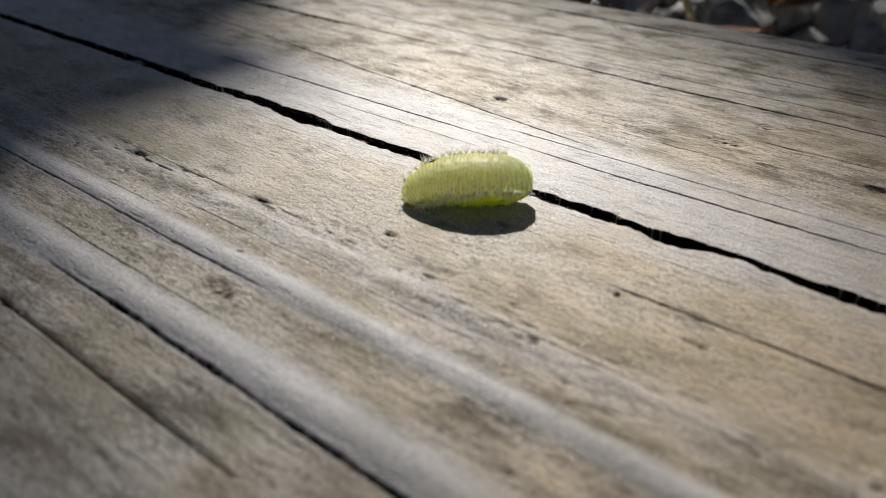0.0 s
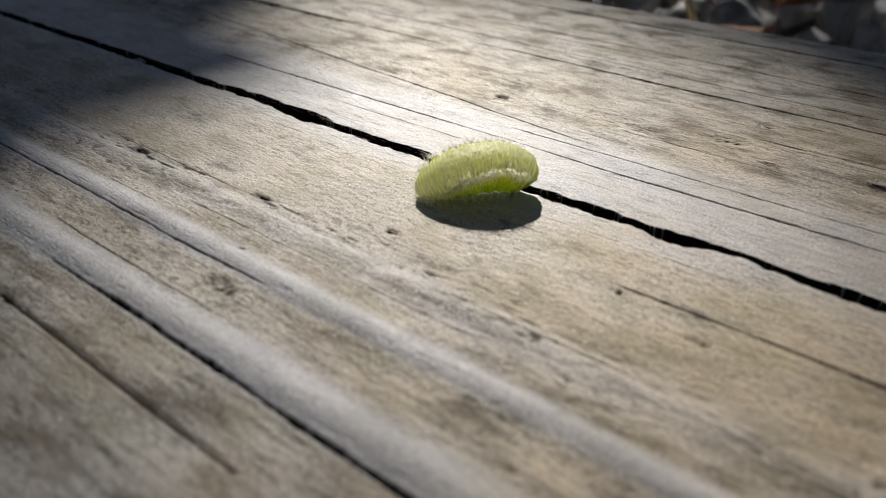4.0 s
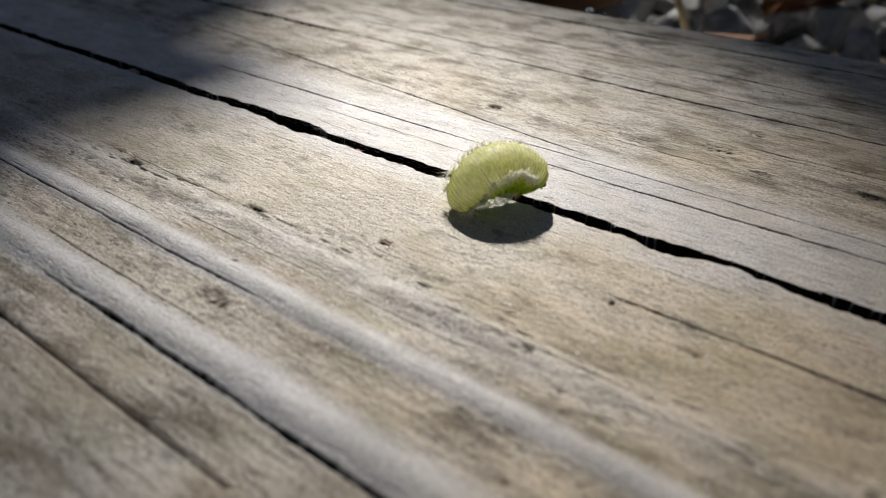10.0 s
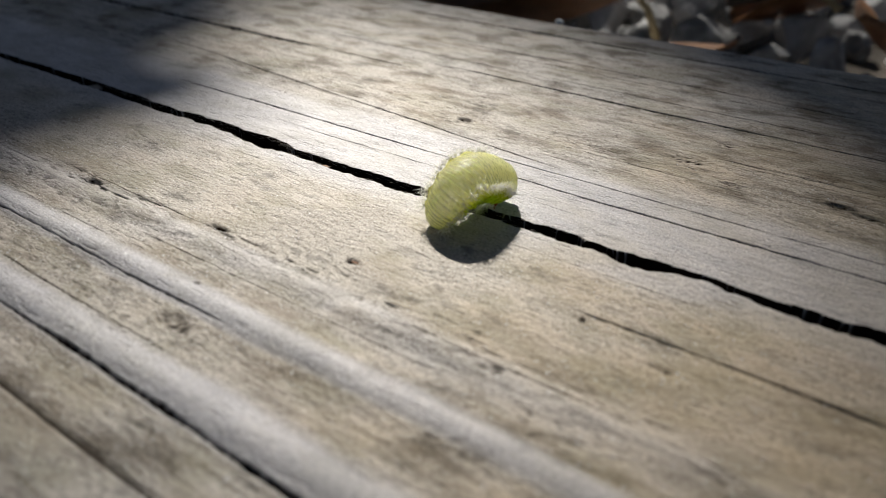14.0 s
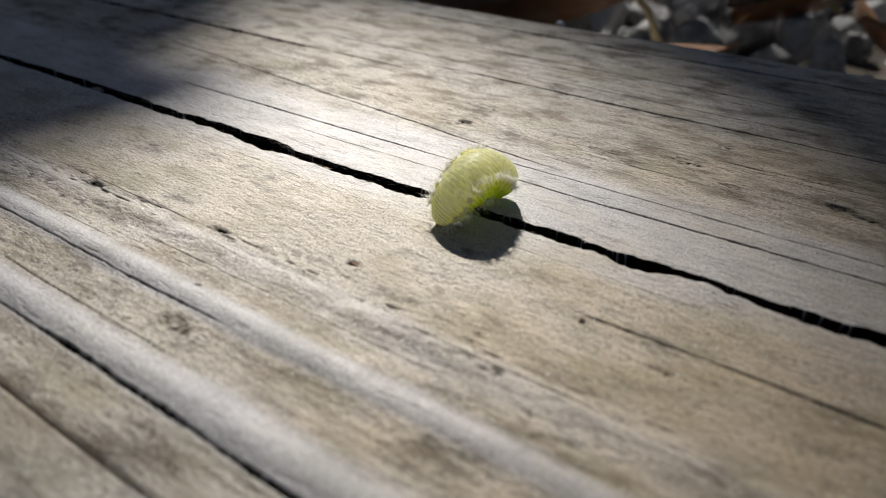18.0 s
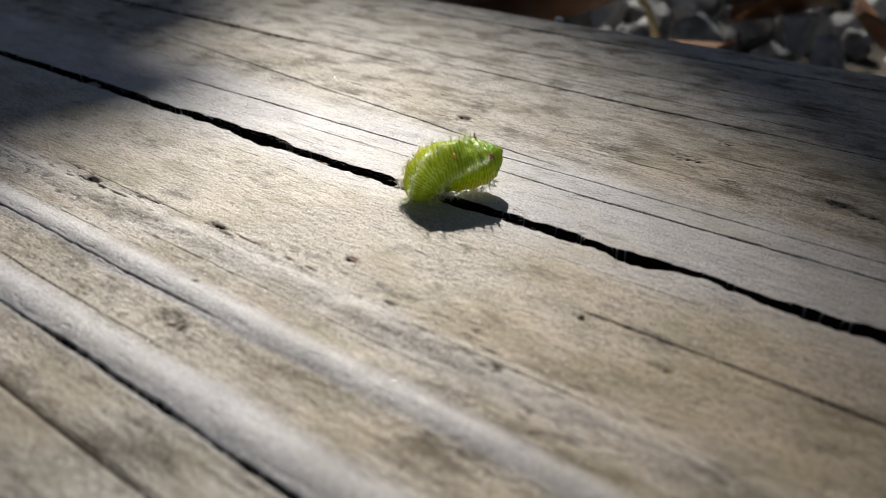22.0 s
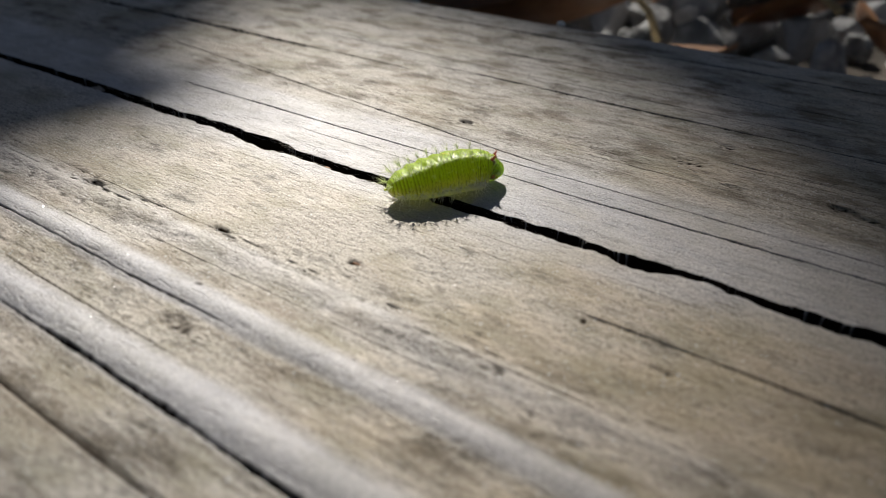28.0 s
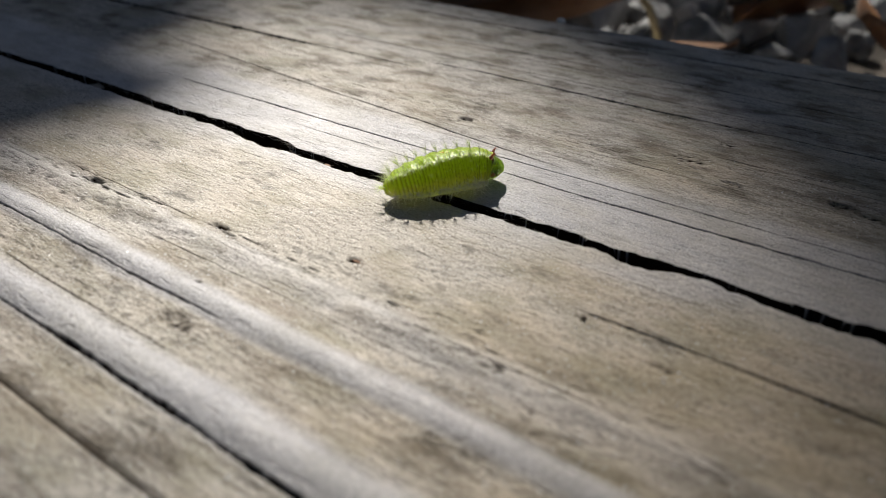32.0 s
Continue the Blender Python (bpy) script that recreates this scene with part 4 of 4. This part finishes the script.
# ---- torn fibres, chips and fresh wood along the split ----
def build_fibres():
    rng = random.Random(9)
    pieces = []
    for k in range(760):
        x = rng.uniform(-80, 16) if k % 2 else rng.uniform(-75, -18)
        hi, lo = (float(v[0]) for v in split_lips(np.array([x])))
        far = rng.random() < .5
        y = hi if far else lo
        a = Vector((x, y + (.12 if far else -.12), rng.uniform(-.6, .05)))
        ln = rng.uniform(.5, 1.8)
        b = a + Vector((ln * rng.choice((-1, 1)), (-1 if far else 1) * rng.uniform(.0, .35), rng.uniform(-.2, .3)))
        r = rng.uniform(.012, .035)
        pieces.append(tube([a * MM, a.lerp(b, .6) * MM + Vector((0, 0, .00005)), b * MM], [r * MM, r * .8 * MM, r * .2 * MM], 4))
    tagged(new("wood_fibres", mesh_of("wood_fibres", *join(pieces), FIBRE)), "torn pale wood fibres along the lips of the split", "fibres", kind="stuff")
    for (x, y, z, ln, wd, turn), mat, label in (((33.6, -.55, -.35, 4.6, .42, -3), FRESH_WOOD, "orange-brown fresh splinter lying in the split"),
                                               ((37.4, -.75, -.5, 2.4, .35, 4), FRESH_WOOD, "orange-brown fresh splinter lying in the split"),
                                               ((30.0, -.75, -.05, 2.0, .5, -8), FIBRE, "pale grey wood chip on the lip of the split"),
                                               ((-73.5, -.9, -.4, 3.0, 1.0, 20), FIBRE, "pale grey wood chip stuck in the split"),
                                               ((-19.0, -1.1, -.6, 1.2, .35, 6), FRESH_WOOD, "small red-brown chip stuck in the split"),
                                               ((.7, -17.6, -.04, .9, .24, 12), FRESH_WOOD, "small red-brown bark flake lying on the board"),
                                               ((24.7, -12.7, .02, .6, .4, 60), BARK, "tiny dark seed lying on the board")):
        bm = bmesh.new()
        bmesh.ops.create_cube(bm, size=1)
        bmesh.ops.subdivide_edges(bm, edges=bm.edges[:], cuts=3, use_grid_fill=True)
        for v in bm.verts:
            t = 1 - (2 * abs(v.co.x)) ** 2 * .7
            v.co = Vector((v.co.x * ln, v.co.y * wd * t, v.co.z * wd * .6 * t + .12 * wd * noise.noise(v.co * 4 + Vector((x, 0, 0))))) * MM
        me = bpy.data.meshes.new("wood_splinter")
        bm.to_mesh(me)
        bm.free()
        me.materials.append(mat)
        ob = new("wood_splinter", me)
        ob.matrix_basis = pose(x * MM, y * MM, z * MM, 8, 3, turn)
        tagged(ob, label, "splinter", "splinters in the split")


build_fibres()


# ---- movement ----
# the body's centre line as a cubic curve, in millimetres: tail, two pulls, head
TAIL = ((0, -2.38, -11.63, 0.30), (3, -2.60, -10.85, 0.66), (6, -1.47, -7.23, 0.56), (9, 1.18, -6.64, 0.20), (13, 2.70, -6.42, 0.07), (18, 2.83, -5.62, 0.30), (18.3, 2.83, -5.62, 0.30), (18.62, -0.24, -2.51, 0.07), (19, -0.24, -2.51, 0.07), (20, -0.39, -2.56, 0.07), (21, -2.07, -2.43, 0.02), (23, -2.35, -4.37, 0.20), (25, -1.23, -6.45, 3.02), (28, -4.97, -5.37, 2.01), (31, -5.69, -4.98, 1.45), (32, -5.69, -4.98, 1.45))
TAIL_PULL = ((0, -1.12, -8.37, 3.82), (3, 0.31, -8.81, 3.10), (6, 1.38, -9.94, 3.30), (9, 3.78, -8.11, 3.86), (13, 6.71, -7.26, 6.23), (18, 7.49, -4.31, 7.81), (18.3, 7.49, -4.31, 7.81), (18.62, 0.05, -3.61, 6.58), (19, 0.05, -3.61, 6.58), (20, -0.10, -3.66, 6.58), (21, 0.47, -2.87, 7.78), (23, -0.89, -0.82, 7.25), (25, -5.03, -0.97, 2.17), (28, -2.05, -1.55, 2.47), (31, -3.04, -4.90, 2.55), (32, -3.04, -4.90, 2.55))
HEAD_PULL = ((0, 9.77, -5.08, 3.42), (3, 6.24, -3.07, 5.39), (6, 4.29, -0.99, 6.90), (9, 4.78, -0.21, 7.26), (13, 4.07, -0.59, 6.29), (18, 3.55, 2.58, 5.39), (18.3, 3.55, 2.58, 5.39), (18.62, 2.53, -0.16, 3.68), (19, 2.53, -0.16, 3.68), (20, 2.38, -0.21, 3.68), (21, 2.73, 0.57, 2.66), (23, 1.08, 1.85, 1.35), (25, 3.77, 5.38, 2.47), (28, 1.47, 8.51, 3.17), (31, 1.40, 8.47, 3.30), (32, 1.40, 8.47, 3.30))
HEAD = ((0, 6.14, -1.06, 1.97), (3, 7.89, -1.08, 0.86), (6, 8.71, -0.63, 1.09), (9, 9.96, -0.58, 1.60), (13, 7.86, 3.74, 1.24), (18, 6.91, 4.51, 0.97), (18.3, 6.91, 4.51, 0.97), (18.62, 5.97, 2.15, 5.49), (19, 5.97, 2.15, 5.49), (20, 5.82, 2.10, 5.49), (21, 5.03, 3.78, 5.61), (23, 3.48, 6.57, 4.49), (25, 0.79, 8.20, 2.51), (28, 4.18, 5.33, 1.05), (31, 4.43, 4.94, 1.30), (32, 4.43, 4.94, 1.30))
# roll of the back away from upright, at the tail and at the head, in degrees
ROLL = ((0, 216, 199), (3, 213, 188), (6, 224, 182), (9, 232, 184), (13, 227, 183), (18, 223, 170), (18.3, 223, 170), (18.62, 205, 42), (19, 205, 42), (20, 200, 42), (21, 150, 32), (23, 70, 18), (25, 6, 5), (28, -7, -14), (31, -6, -13), (32, -6, -13))
# how far the neck is drawn back into the body, in millimetres
TUCK = ((0, 1.4), (6, 1.0), (18.3, 0.8), (18.62, 0.0), (23, 0.0), (25, 0.7), (28, 1.4), (32, 1.4))


def at_time(table, t):
    """The table's values at t, eased from row to row without overshoot."""
    a = np.array(table)
    x, v = a[:, 0], a[:, 1:]
    slope = np.diff(v, axis=0) / np.diff(x)[:, None]
    a1, a2 = slope[:-1], slope[1:]
    both = a1 * a2
    inner = np.where(both > 0, 2 * both / np.where(both > 0, a1 + a2, 1), 0)
    tang = np.vstack([slope[:1], inner, slope[-1:]])
    t = min(max(t, x[0]), x[-1])
    i = int(min(max(np.searchsorted(x, t, "right") - 1, 0), len(x) - 2))
    h = x[i + 1] - x[i]
    s = (t - x[i]) / h
    return ((1 + 2 * s) * (1 - s) ** 2 * v[i] + s * (1 - s) ** 2 * h * tang[i] + s * s * (3 - 2 * s) * v[i + 1] + s * s * (s - 1) * h * tang[i + 1])


TOWARDS = Vector((0.57, -0.82, 0)).normalized()


def body_poses(t):
    p0, p1, p2, p3 = (at_time(tab, t) for tab in (TAIL, TAIL_PULL, HEAD_PULL, HEAD))
    u = np.linspace(0, 1, 161)[:, None]
    line = (1 - u) ** 3 * p0 + 3 * u * (1 - u) ** 2 * p1 + 3 * u * u * (1 - u) * p2 + u ** 3 * p3
    run = np.r_[0, np.cumsum(np.linalg.norm(np.diff(line, axis=0), axis=1))]
    tail_roll, head_roll = at_time(ROLL, t)
    tuck = at_time(TUCK, t)[0]
    made = []
    for i in range(RINGS):
        f = (i + 0.5) / RINGS
        s = f * run[-1]
        here = [np.interp(s, run, line[:, c]) for c in range(3)]
        ahead = [np.interp(min(s + .5, run[-1]), run, line[:, c]) - np.interp(max(s - .5, 0), run, line[:, c]) for c in range(3)]
        x = Vector(ahead).normalized()
        n = TOWARDS.cross(x).normalized()
        c = x.cross(n)
        k = min(1.0, max(0.0, (f - .1) / 0.6))
        w = radians(tail_roll + (head_roll - tail_roll) * k * k * (3 - 2 * k))
        z = n * math.cos(w) + c * math.sin(w)
        m = Matrix((x, z.cross(x), z)).transposed().to_4x4()
        m.translation = Vector(here) * MM - x * tuck * max(0.0, (f - .865) / .135) * MM
        made.append(m)
    return made


def motions():
    times = sorted({k * 0.25 for k in range(129)} | {round(18 + k * 0.1, 1) for k in range(11)})
    poses = [body_poses(t) for t in times]
    for i, seg in enumerate(SEGMENTS):
        walk(seg, [(t, ms[i]) for t, ms in zip(times, poses)])
    still = SUN * 7.5
    walk(SHADE_BRANCH, [(t, Matrix.Translation(still + (E2 * 0.18 - E1 * 0.88) * drift * MM)) for t, drift in ((0, 0), (9, 7), (18, 15), (25, 21), (32, 26))])
    walk(SHADE_SHRUB, [(t, Matrix.Translation(SUN * 3.2 - E1 * drift * MM)) for t, drift in ((0, 0), (9, 3), (18, 6), (32, 10))])


motions()
